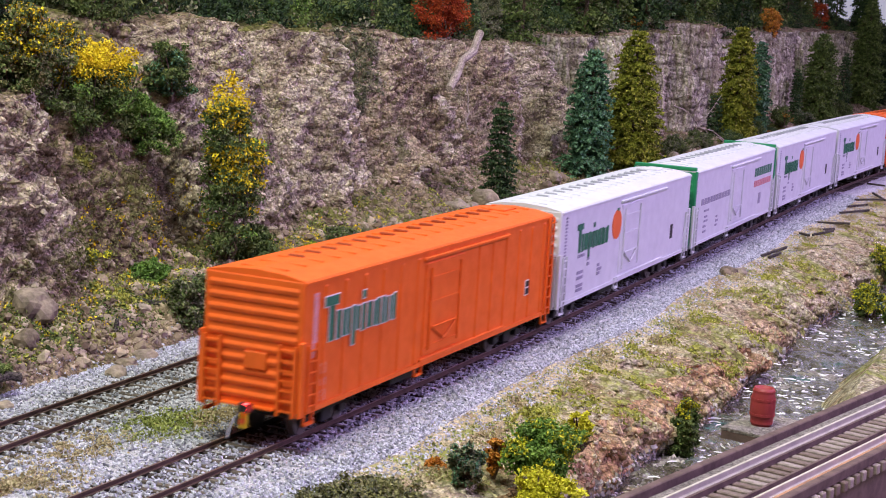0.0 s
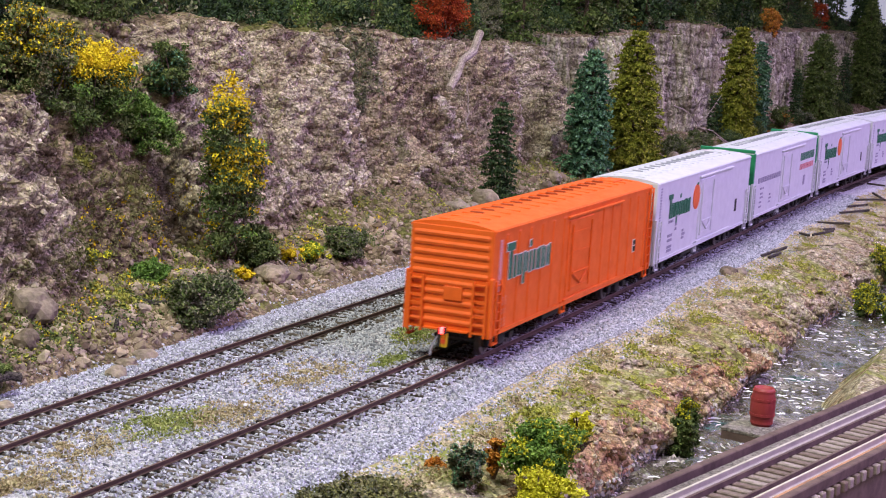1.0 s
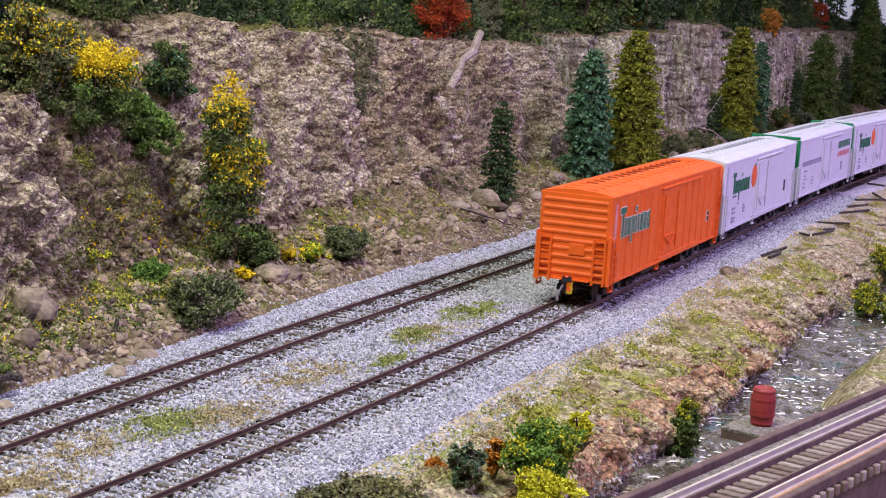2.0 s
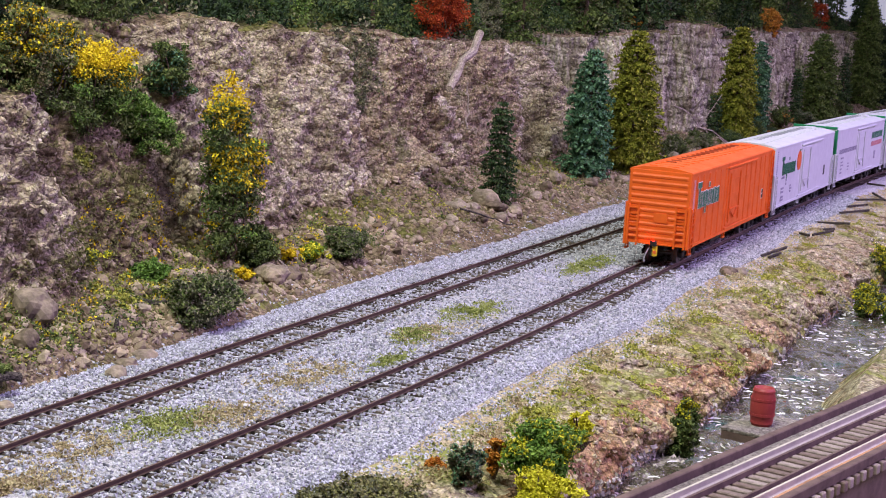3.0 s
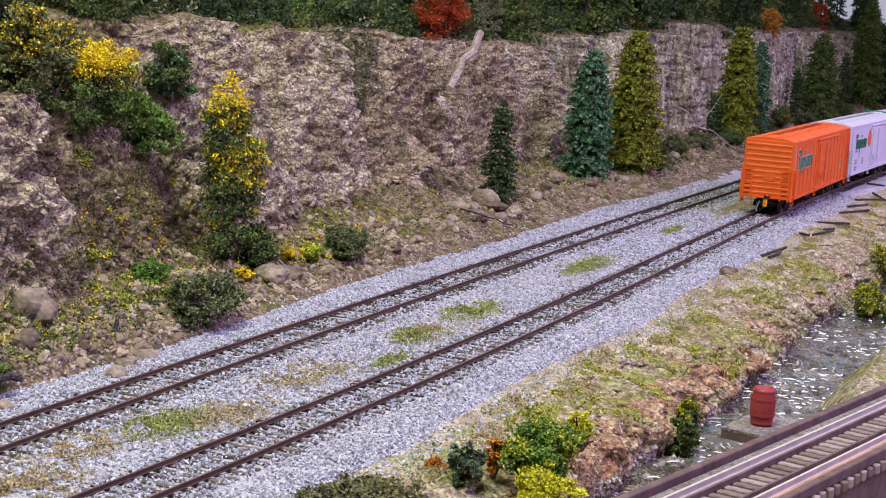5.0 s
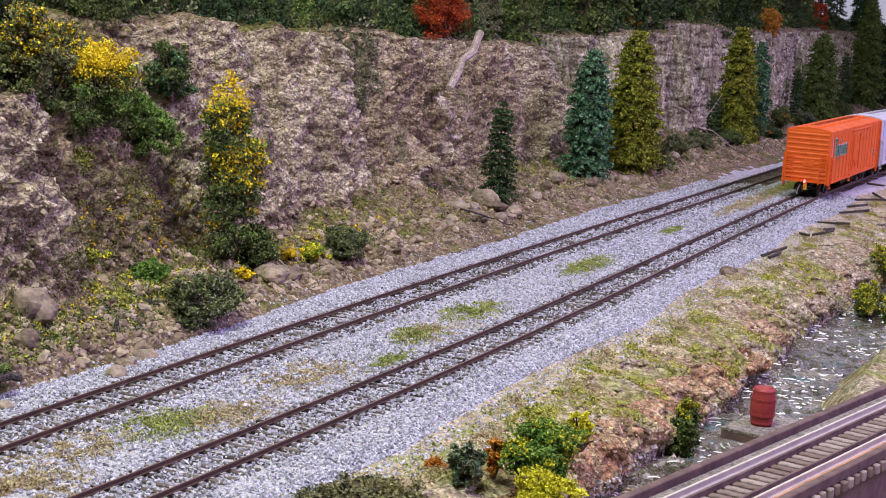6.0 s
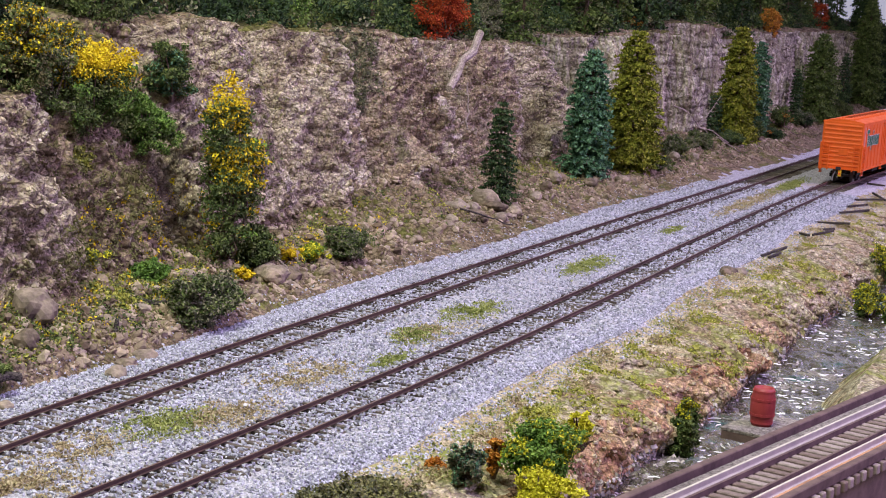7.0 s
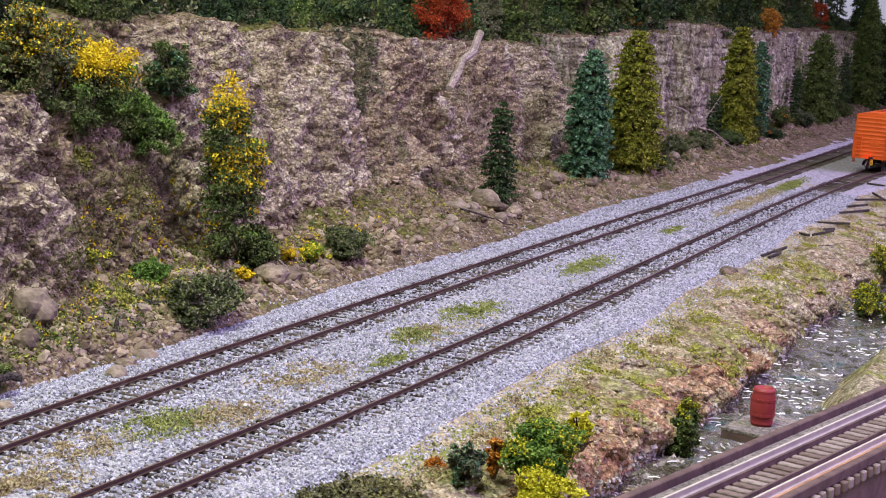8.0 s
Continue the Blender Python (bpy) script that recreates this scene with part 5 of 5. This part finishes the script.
GULLY_SHRUBS = (
    ("deciduous_tree", 0.616, 0.414, 0.074, 0.024, 0.010, 0.0215, [(L_BUSH, 0, 0.62, 0.8), (L_FRESH, 0.2, 0.7, 0.45), (L_YELLOW, 0.56, 2, 1)], "green tree with a broad yellow crown in the gully", "tree", 2.4),
    ("deciduous_tree", 0.598, 0.424, 0.084, 0.017, 0.012, 0.0200, [(L_GREY, 0, 2, 0.7), (L_BUSH, 0, 2, 0.6), (L_YELLOW, 0.60, 2, 0.5)], "dull green tree with yellow tips above the outcrop", "tree", 1.8),
    ("broadleaf_bush", 0.548, 0.404, 0.092, 0.013, 0.010, 0.0170, [(L_LICHEN, 0, 2, 0.8), (L_BUSH, 0, 2, 0.7), (L_YELLOW, 0.5, 2, 0.5)], "dull green and yellow bush on the outcrop", "bush", 1.6),
    ("deciduous_tree", 0.585, 0.450, 0.106, 0.018, 0.012, 0.0220, [(L_DARK, 0, 2, 1), (L_YELLOW, 0.5, 2, 0.3)], "dark tree behind the outcrop", "tree", 1.6),
    ("green_bush", 0.654, 0.414, 0.063, 0.0125, 0.010, 0.0125, [(L_FRESH, 0, 2, 0.85), (L_BUSH, 0, 0.6, 0.6)], "fresh green bush on the rocky slope", "bush", 1.7),
    ("broadleaf_bush", 0.690, 0.422, 0.086, 0.0115, 0.009, 0.0125, [(L_BLUE, 0, 2, 0.45), (L_BUSH, 0, 2, 0.8)], "dark green bush beside the tall buttress", "bush", 1.1),
    ("deciduous_tree", 0.672, 0.455, 0.116, 0.017, 0.012, 0.0200, [(L_BUSH, 0, 2, 1), (L_YELLOW, 0.35, 2, 0.25)], "dark tree at the gully top", "tree", 1.5),
    ("moss_mound", 0.600, 0.410, 0.058, 0.0075, 0.003, 0.0050, [(L_MOSS, 0, 2, 0.8), (L_LICHEN, 0, 2, 0.5)], "yellow-green moss on the gully soil", "moss", 0.7),
)
for i, (name, x, y, z, rx, ry, rz, mats, label, cat, amount) in enumerate(GULLY_SHRUBS):
    shrub(name, x, y, z, rx, ry, rz, mats, 700 + i, label, cat, amount, 0.0009)

BANK_SHRUBS = (
    ("lime_bush", 0.492, 0.160, -0.0085, 0.014, 0.011, 0.0105, [(L_FRESH, 0, 2, 0.8), (L_LIME, 0.45, 2, 0.5)], "yellow-green bush on the creek bank", "bush", 1.8),
    ("lime_bush", 0.470, 0.152, -0.0120, 0.010, 0.008, 0.0070, [(L_LIME, 0, 2, 1)], "bright lime bush on the creek bank", "bush", 1.0),
    ("lime_sprig", 0.545, 0.164, -0.0080, 0.005, 0.004, 0.0055, [(L_LIME, 0.2, 2, 1)], "lime yellow sprig at the bank edge", "bush", 0.5),
    ("dark_tuft", 0.477, 0.180, -0.0065, 0.005, 0.005, 0.0058, [(L_BLUE, 0, 2, 0.6), (L_GREY, 0, 2, 0.7)], "dark blue-green tuft on the bank", "weed", 0.7),
    ("rust_tuft", 0.491, 0.176, -0.0065, 0.0028, 0.003, 0.0058, [(L_ORANGE, 0, 2, 1)], "rust orange tuft on the bank", "weed", 0.45),
    ("rust_tuft", 0.482, 0.193, -0.0060, 0.0032, 0.003, 0.0016, [(L_ORANGE, 0, 2, 1)], "low orange tuft on the bank", "weed", 0.25),
    ("moss_mound", 0.437, 0.198, -0.0080, 0.016, 0.012, 0.0040, [(L_LICHEN, 0, 2, 1), (L_GREY, 0, 2, 0.5)], "dull mossy growth on the bank edge", "moss", 1.6),
    ("creek_bush", 0.639, 0.150, -0.0335, 0.0052, 0.005, 0.0130, [(L_BUSH, 0, 2, 1), (L_LIME, 0.1, 0.4, 0.3), (L_LIME, 0.75, 2, 1)], "dark bush with lime tips at the creek edge", "bush", 1.4),
    ("creek_bush", 1.010, 0.134, -0.0330, 0.0085, 0.008, 0.0110, [(L_BUSH, 0, 2, 0.7), (L_LIME, 0.3, 2, 0.6)], "lime bush at the creek edge", "bush", 1.0),
    ("creek_bush", 1.120, 0.137, -0.0270, 0.0100, 0.009, 0.0120, [(L_BUSH, 0, 2, 0.7), (L_LIME, 0.3, 2, 0.6)], "lime and green bush under the bank", "bush", 1.0),
    ("creek_bush", 0.918, 0.106, -0.0250, 0.0070, 0.006, 0.0090, [(L_BUSH, 0, 2, 1), (L_FRESH, 0.4, 2, 0.4)], "green bush on the far creek shore", "bush", 1.0),
)
for i, (name, x, y, z, rx, ry, rz, mats, label, cat, amount) in enumerate(BANK_SHRUBS):
    shrub(name, x, y, z, rx, ry, rz, mats, 800 + i, label, cat, amount * 1.2, 0.0008)


# ---- dead wood, sticks and boulders ----
def stick(name, a, b, ra, rb, mat, label, category, seed, bend=0.08, twigs=0):
    """A crooked tapered stem in short lengths."""
    rng = random.Random(seed)
    a, b = Vector(a), Vector(b)
    bm = bmesh.new()
    pts = [a.lerp(b, k / 6) + (Vector((rng.uniform(-1, 1), rng.uniform(-1, 1), rng.uniform(-1, 1))) * (b - a).length * bend * (0 < k < 6)) for k in range(7)]
    side = (b - a).cross(Vector((0.3, 0.2, 1))).normalized()
    over = (b - a).cross(side).normalized()
    rings = []
    for k in range(7):
        r = (ra + (rb - ra) * k / 6) * rng.uniform(0.85, 1.15)
        rings.append([bm.verts.new(pts[k] + r * (side * math.cos(q * 0.7854) + over * math.sin(q * 0.7854))) for q in range(8)])
    for p, q in zip(rings, rings[1:]):
        for j in range(8):
            bm.faces.new((p[j], p[(j + 1) % 8], q[(j + 1) % 8], q[j]))
    bm.faces.new(rings[0][::-1])
    bm.faces.new(rings[-1])
    bmesh.ops.recalc_face_normals(bm, faces=bm.faces)
    for k in range(twigs):
        p = pts[2 + k % 4]
        rod(bm, p, p + Vector((rng.uniform(-1, 1), rng.uniform(-1, 1), rng.uniform(0, 1))) * (b - a).length * 0.3, rb, rb * 0.4, 5)
    ob = part(name, bm, mat)
    return tagged(ob, label, category)


stick("fallen_trunk", (0.993, 0.404, 0.0825), (1.082, 0.420, 0.1165), 0.0024, 0.0032, M_DEAD, "bleached dead trunk leaning on the cliff", "log", 1, 0.02)
stick("dead_branch", (1.030, 0.404, 0.055), (1.040, 0.410, 0.085), 0.0008, 0.0005, M_DEAD, "thin bare branch on the cliff face", "branch", 2, 0.05)
stick("tree_trunk", (0.977, 0.452, 0.110), (0.978, 0.455, 0.200), 0.0014, 0.0011, M_RAIL, "slender bare reddish trunk on the cliff top", "trunk", 3, 0.005)
stick("dead_branch", (1.545, 0.412, 0.045), (1.575, 0.422, 0.085), 0.0016, 0.0009, M_DEAD, "bare dead stem before the far cliff", "branch", 4, 0.04)
stick("dead_branch", (1.56, 0.405, 0.050), (1.66, 0.372, 0.012), 0.0008, 0.0006, M_DEAD, "thin bare branch fallen from the far cliff", "branch", 5, 0.03, 2)
stick("dead_branch", (1.60, 0.392, 0.030), (1.66, 0.360, 0.004), 0.0007, 0.0005, M_DEAD, "thin bare stick at the far cliff foot", "branch", 6, 0.03)
stick("tree_trunk", (0.72, 0.445, 0.095), (0.722, 0.447, 0.19), 0.0016, 0.0012, M_BARK, "bare dark trunk at the gully", "trunk", 7, 0.01)
stick("charred_log", (0.590, 0.379, 0.008), (0.594, 0.362, 0.0085), 0.0022, 0.0018, M_CHAR, "dark charred log on the talus", "log", 8, 0.03)
stick("dead_branch", (0.945, 0.372, 0.014), (0.985, 0.352, 0.002), 0.0006, 0.0004, M_CHAR, "dark thin stick at the ballast edge", "branch", 9, 0.02)
stick("dead_branch", (0.715, 0.378, 0.014), (0.716, 0.367, 0.004), 0.0007, 0.0005, M_DEAD, "pale stick on the talus", "branch", 10, 0.03)
stick("charred_log", (0.455, 0.350, 0.006), (0.470, 0.343, 0.004), 0.0022, 0.0017, M_CHAR, "dark stump wood on the talus", "log", 11, 0.03)
stick("charred_log", (0.548, 0.356, 0.004), (0.550, 0.357, 0.010), 0.0011, 0.0008, M_CHAR, "short dark stub in the talus", "log", 12, 0.03)

SLEEPERS = ((0.998, 0.205, 1.086, 0.193), (1.144, 0.202, 1.135, 0.194), (1.223, 0.207, 1.23, 0.182), (1.284, 0.201, 1.338, 0.182), (1.335, 0.201, 1.385, 0.191), (1.398, 0.206, 1.419, 0.184),
            (1.529, 0.215, 1.52, 0.198), (1.455, 0.199, 1.424, 0.184), (1.179, 0.196, 1.193, 0.187), (1.149, 0.194, 1.177, 0.185), (1.013, 0.196, 1.038, 0.194))
for i, (xa, ya, xb, yb) in enumerate(SLEEPERS):
    d = Vector((xb - xa, yb - ya, 0))
    n = min(d.length, 0.046)
    bm = boxes((-n / 2, n / 2, -0.0008, 0.0008, -0.0008, 0.0008), bevel=0.0002)
    for v in bm.verts:
        v.co += Vector((0, 0, 0.0006 * math.sin(v.co.x * 300 + i)))
    ob = part("discarded_sleeper", bm, M_CHAR)
    tagged(ob, "dark discarded wooden sleeper lying on the ballast shoulder", "sleeper", "discarded sleepers")
    xm, ym = (xa + xb) / 2, (ya + yb) / 2
    ob.matrix_basis = pose(xm, ym, max(ground_z(xm, ym), -0.0045) + 0.0009, 0, 2 * math.sin(i * 2.1), math.degrees(math.atan2(d.y, d.x)))


def boulder(x, y, z, r, seed, label, mat=None):
    rng = np.random.default_rng(seed)
    bm = bmesh.new()
    bmesh.ops.create_icosphere(bm, subdivisions=3, radius=1.0)
    s = rng.uniform(0.75, 1.2, 3) * np.array([1, 1, 0.75])
    off = rng.uniform(0, 50, 3)
    co = np.array([v.co for v in bm.verts])
    d = 1 + 0.45 * fbm(co[:, 0] * 1.3 + off[0], co[:, 1] * 1.3 + off[1], co[:, 2] * 1.3 + off[2], seed, 3) + 0.15 * (0.5 - worley(co[:, 0] * 2 + off[0], co[:, 1] * 2, co[:, 2] * 2, seed))
    for v, k in zip(bm.verts, d):
        v.co = Vector((v.co.x * s[0], v.co.y * s[1], v.co.z * s[2])) * float(k) * r
    ob = part("boulder", bm, mat or M_ROCKBIG)
    ob.matrix_basis = pose(x, y, z + r * 0.25, 0, 0, float(rng.uniform(0, 360)))
    return tagged(ob, label, "rock")


BOULDERS = ((0.521, 0.375, 0.0080), (1.008, 0.372, 0.006), (1.030, 0.368, 0.005), (1.042, 0.388, 0.006), (1.020, 0.378, 0.0045), (1.055, 0.376, 0.004), (1.060, 0.398, 0.0065), (0.995, 0.384, 0.005), (1.035, 0.400, 0.005), (0.701, 0.369, 0.0075), (0.547, 0.342, 0.0042), (0.532, 0.340, 0.0036), (0.514, 0.333, 0.0040), (0.706, 0.376, 0.0090), (0.455, 0.338, 0.0032), (0.720, 0.370, 0.006),
            (1.180, 0.392, 0.0065), (1.000, 0.366, 0.0048), (0.966, 0.365, 0.0045), (0.985, 0.378, 0.006), (0.950, 0.380, 0.0055), (1.02, 0.385, 0.007), (0.930, 0.374, 0.004), (0.99, 0.392, 0.008),
            (0.600, 0.368, 0.004), (0.625, 0.372, 0.0045), (0.580, 0.365, 0.0036), (0.660, 0.372, 0.005), (0.640, 0.380, 0.004), (0.50, 0.362, 0.005), (0.525, 0.375, 0.006), (0.54, 0.36, 0.004),
            (0.850, 0.378, 0.004), (0.880, 0.372, 0.0035), (1.10, 0.378, 0.0045), (1.14, 0.384, 0.005), (1.22, 0.376, 0.0045), (1.30, 0.374, 0.005), (1.45, 0.372, 0.005), (1.52, 0.37, 0.004))
for i, (x, y, r) in enumerate(BOULDERS):
    boulder(x, y, ground_z(x, y), r, 40 + i, "tan weathered boulder lying on the talus")
boulder(0.935, 0.203, -0.005, 0.0055, 90, "flat brown rock on the ballast shoulder")
boulder(0.945, 0.198, -0.006, 0.0048, 91, "pale grey rock on the ballast shoulder")
boulder(0.503, 0.273, BED, 0.0018, 92, "small white rock in the ballast", P_WHITE)


# ---- low growth ----
def flock(name, rows, mat, label, category, seed, leaf=0.0006, h=0.0008):
    """Patches of scenic turf: rows of x, y, length, width."""
    rng = np.random.default_rng(seed)
    pts = []
    for x, y, a, b in rows:
        n = int(a * b * 1.4e6)
        q = rng.normal(size=(n, 2)) * np.array([a, b]) * 0.30
        q = q[vnoise((x + q[:, 0]) * 180, (y + q[:, 1]) * 180, 0, seed) > -0.35]
        pts += [(x + u, y + v, ground_z(x + u, y + v) + rng.uniform(0, h)) for u, v in q]
    v, f = leaves(rng, pts, 3, 0.0006, leaf, 0.5)
    ob = arrays(name, v, f, [mat])
    return tagged(ob, label, category, kind="stuff")


flock("ballast_grass", ((0.466, 0.283, 0.034, 0.020), (0.651, 0.274, 0.034, 0.016), (0.722, 0.275, 0.040, 0.018), (0.891, 0.273, 0.060, 0.014), (1.077, 0.273, 0.04, 0.008), (1.43, 0.267, 0.12, 0.012), (0.60, 0.262, 0.03, 0.008)), L_TURF, "thin green grass growing in the ballast", "grass", 3, h=0.0014)
flock("ballast_sand", ((0.558, 0.277, 0.045, 0.022), (0.49, 0.272, 0.04, 0.02), (0.382, 0.281, 0.04, 0.03), (0.66, 0.27, 0.04, 0.018), (0.43, 0.29, 0.03, 0.02), (1.3, 0.268, 0.2, 0.012)), L_STRAW, "dry straw-coloured grit in the ballast", "grass", 4, h=0.0010)
rows = [(x, float(bed_right(x)) - 0.008 - 0.010 * abs(math.sin(x * 37)), 0.020, 0.009) for x in np.arange(0.43, 1.5, 0.05)]
flock("bank_grass", rows, L_STRAW, "dry straw grass along the bank top", "grass", 5)
rows = [(x, float(bed_right(x)) - 0.014 - 0.010 * abs(math.sin(x * 29)), 0.016, 0.008) for x in np.arange(0.50, 1.5, 0.075)]
flock("bank_moss", rows, L_MOSS, "yellow-green moss on the bank top", "moss", 6)


def undergrowth():
    """Dark brush over the plateau, behind the cliff edge."""
    rng = np.random.default_rng(60)
    for k, (mat, n, hmax) in enumerate(((L_DARK, 3600, 0.034), (L_BUSH, 2000, 0.026), (L_GREY, 700, 0.012))):
        base = scatter(rng, n, 12.20, 13.34, 0.48, 2.9)
        edge = vnoise(base[:, 0] * 25, base[:, 1] * 25, 0, 60 + k)
        base = base[edge > -0.3]
        base[:, 2] += rng.uniform(0.0, 1.0, len(base)) ** 1.5 * hmax * (0.6 + 0.4 * vnoise(base[:, 0] * 40, base[:, 1] * 40, 0, 70 + k))
        v, f = leaves(rng, base, 26, 0.0024, 0.0013, 0.8)
        stuff("undergrowth", v, f, mat, "dark tangled undergrowth on the cliff top", "brush")


undergrowth()


# ---- growth hanging on the cliff face ----
def face_growth(name, rows, mat, label, seed, leaf=0.0008):
    """rows: x, station low, station high, spread along x, amount."""
    rng = np.random.default_rng(seed)
    pts = []
    for x, s0, s1, spread, n in rows:
        q = scatter(rng, n, s0, s1, x - spread, x + spread)
        pts.append(q + np.array([0, -0.0012, 0]))
    v, f = leaves(rng, np.concatenate(pts), 9, 0.0011, leaf, 0.9)
    stuff(name, v, f, mat, label, "growth")


face_growth("hanging_vine", ((0.935, 11.45, 12.1, 0.006, 220), (0.945, 11.6, 12.1, 0.008, 120)), L_GREY, "dark vine hanging down the cliff face", 71)
face_growth("cliff_lichen", ((0.62, 10.2, 11.8, 0.05, 260), (0.75, 11.1, 11.9, 0.05, 110), (0.98, 11.1, 11.9, 0.05, 90), (1.15, 11.1, 11.7, 0.05, 110), (0.52, 9.6, 11.2, 0.05, 260), (0.63, 9.5, 10.9, 0.06, 260)), L_LICHEN, "olive moss clinging to the rocks", 72, 0.0006)
face_growth("gully_weeds", ((0.61, 11.1, 11.9, 0.05, 420), (0.60, 10.6, 11.3, 0.06, 260)), L_LICHEN, "olive weeds over the gully soil", 77, 0.0007)
face_growth("talus_weeds", ((0.55, 9.4, 10.8, 0.06, 480), (0.65, 9.5, 10.8, 0.05, 400), (0.78, 9.5, 10.9, 0.06, 160), (0.95, 9.4, 10.9, 0.08, 160), (1.25, 9.4, 10.9, 0.2, 600), (1.7, 9.3, 10.9, 0.3, 900), (0.47, 9.3, 10.6, 0.05, 380)), L_BUSH, "small green weeds among the talus", 73, 0.0007)
face_growth("talus_moss", ((0.60, 9.7, 10.7, 0.035, 420), (0.65, 9.8, 10.8, 0.03, 160), (0.52, 9.4, 10.4, 0.04, 200), (0.78, 9.6, 10.6, 0.04, 120), (0.92, 9.6, 10.5, 0.05, 120), (1.20, 9.5, 10.6, 0.05, 160)), L_MOSS, "yellow-green moss over the talus", 79, 0.0007)
face_growth("yellow_weeds", ((0.64, 9.6, 11.3, 0.07, 110), (0.74, 9.6, 10.9, 0.05, 80), (0.55, 9.6, 10.9, 0.06, 60), (0.85, 9.6, 10.9, 0.05, 30)), L_YELLOW, "scattered yellow weeds among the talus", 74, 0.0007)
face_growth("bank_tufts", ((0.565, 4.75, 5.3, 0.012, 90), (0.61, 4.6, 5.4, 0.012, 90), (0.66, 4.5, 5.2, 0.010, 100), (0.70, 4.8, 5.5, 0.014, 90), (0.735, 4.4, 5.2, 0.010, 90), (0.80, 4.6, 5.4, 0.016, 110), (0.90, 4.5, 5.2, 0.014, 90), (0.96, 4.6, 5.4, 0.02, 90), (1.02, 4.6, 5.2, 0.02, 80), (1.25, 4.6, 5.2, 0.06, 100)), L_MOSS, "yellow-green moss streaks on the bank", 75, 0.0007)
face_growth("bank_turf", ((0.50, 5.0, 5.9, 0.06, 110), (0.62, 5.0, 5.9, 0.07, 110), (0.78, 5.0, 5.9, 0.09, 110), (1.0, 5.0, 5.9, 0.14, 120)), L_TURF, "thin yellow-green turf over the bank", 76, 0.0006)


# ---- what moves ----
def station(t):
    """x of the last car's rear end."""
    return 0.4562 + 0.15265 * t - 0.00072 * t * t


def car_pose(x):
    """A car whose rear end is at x, riding with both trucks on the track."""
    xa, xb = x + 0.030, x + CAR_L - 0.030
    ya, yb = float(near_y(xa)), float(near_y(xb))
    return pose((xa + xb) / 2, (ya + yb) / 2, 0, 0, 0, math.degrees(math.atan2(yb - ya, xb - xa)))


def motions():
    times = [k * 0.5 for k in range(17)]
    for n, car in enumerate(TRAIN):
        walk(car, [(t, car_pose(station(t) + n * PITCH)) for t in times])
        for tr in car.children:
            if tr.name.startswith("truck"):
                for w in tr.children:
                    if w.name.startswith("wheelset"):
                        steps = [k / 30 for k in range(241)]
                        walk(w, [(t, pose(*w.location, 0, math.degrees((station(t) - station(0)) / 0.0053), 0)) for t in steps])
    # blinking made by turning the hooded lens to and from view
    at = BEACON.location.copy()
    walk(BEACON, [(k * 0.1, pose(at.x, at.y, at.z, 0, 0, (k * 0.1 - 1.05) / 1.25 * 360 + 18)) for k in range(81)])


motions()
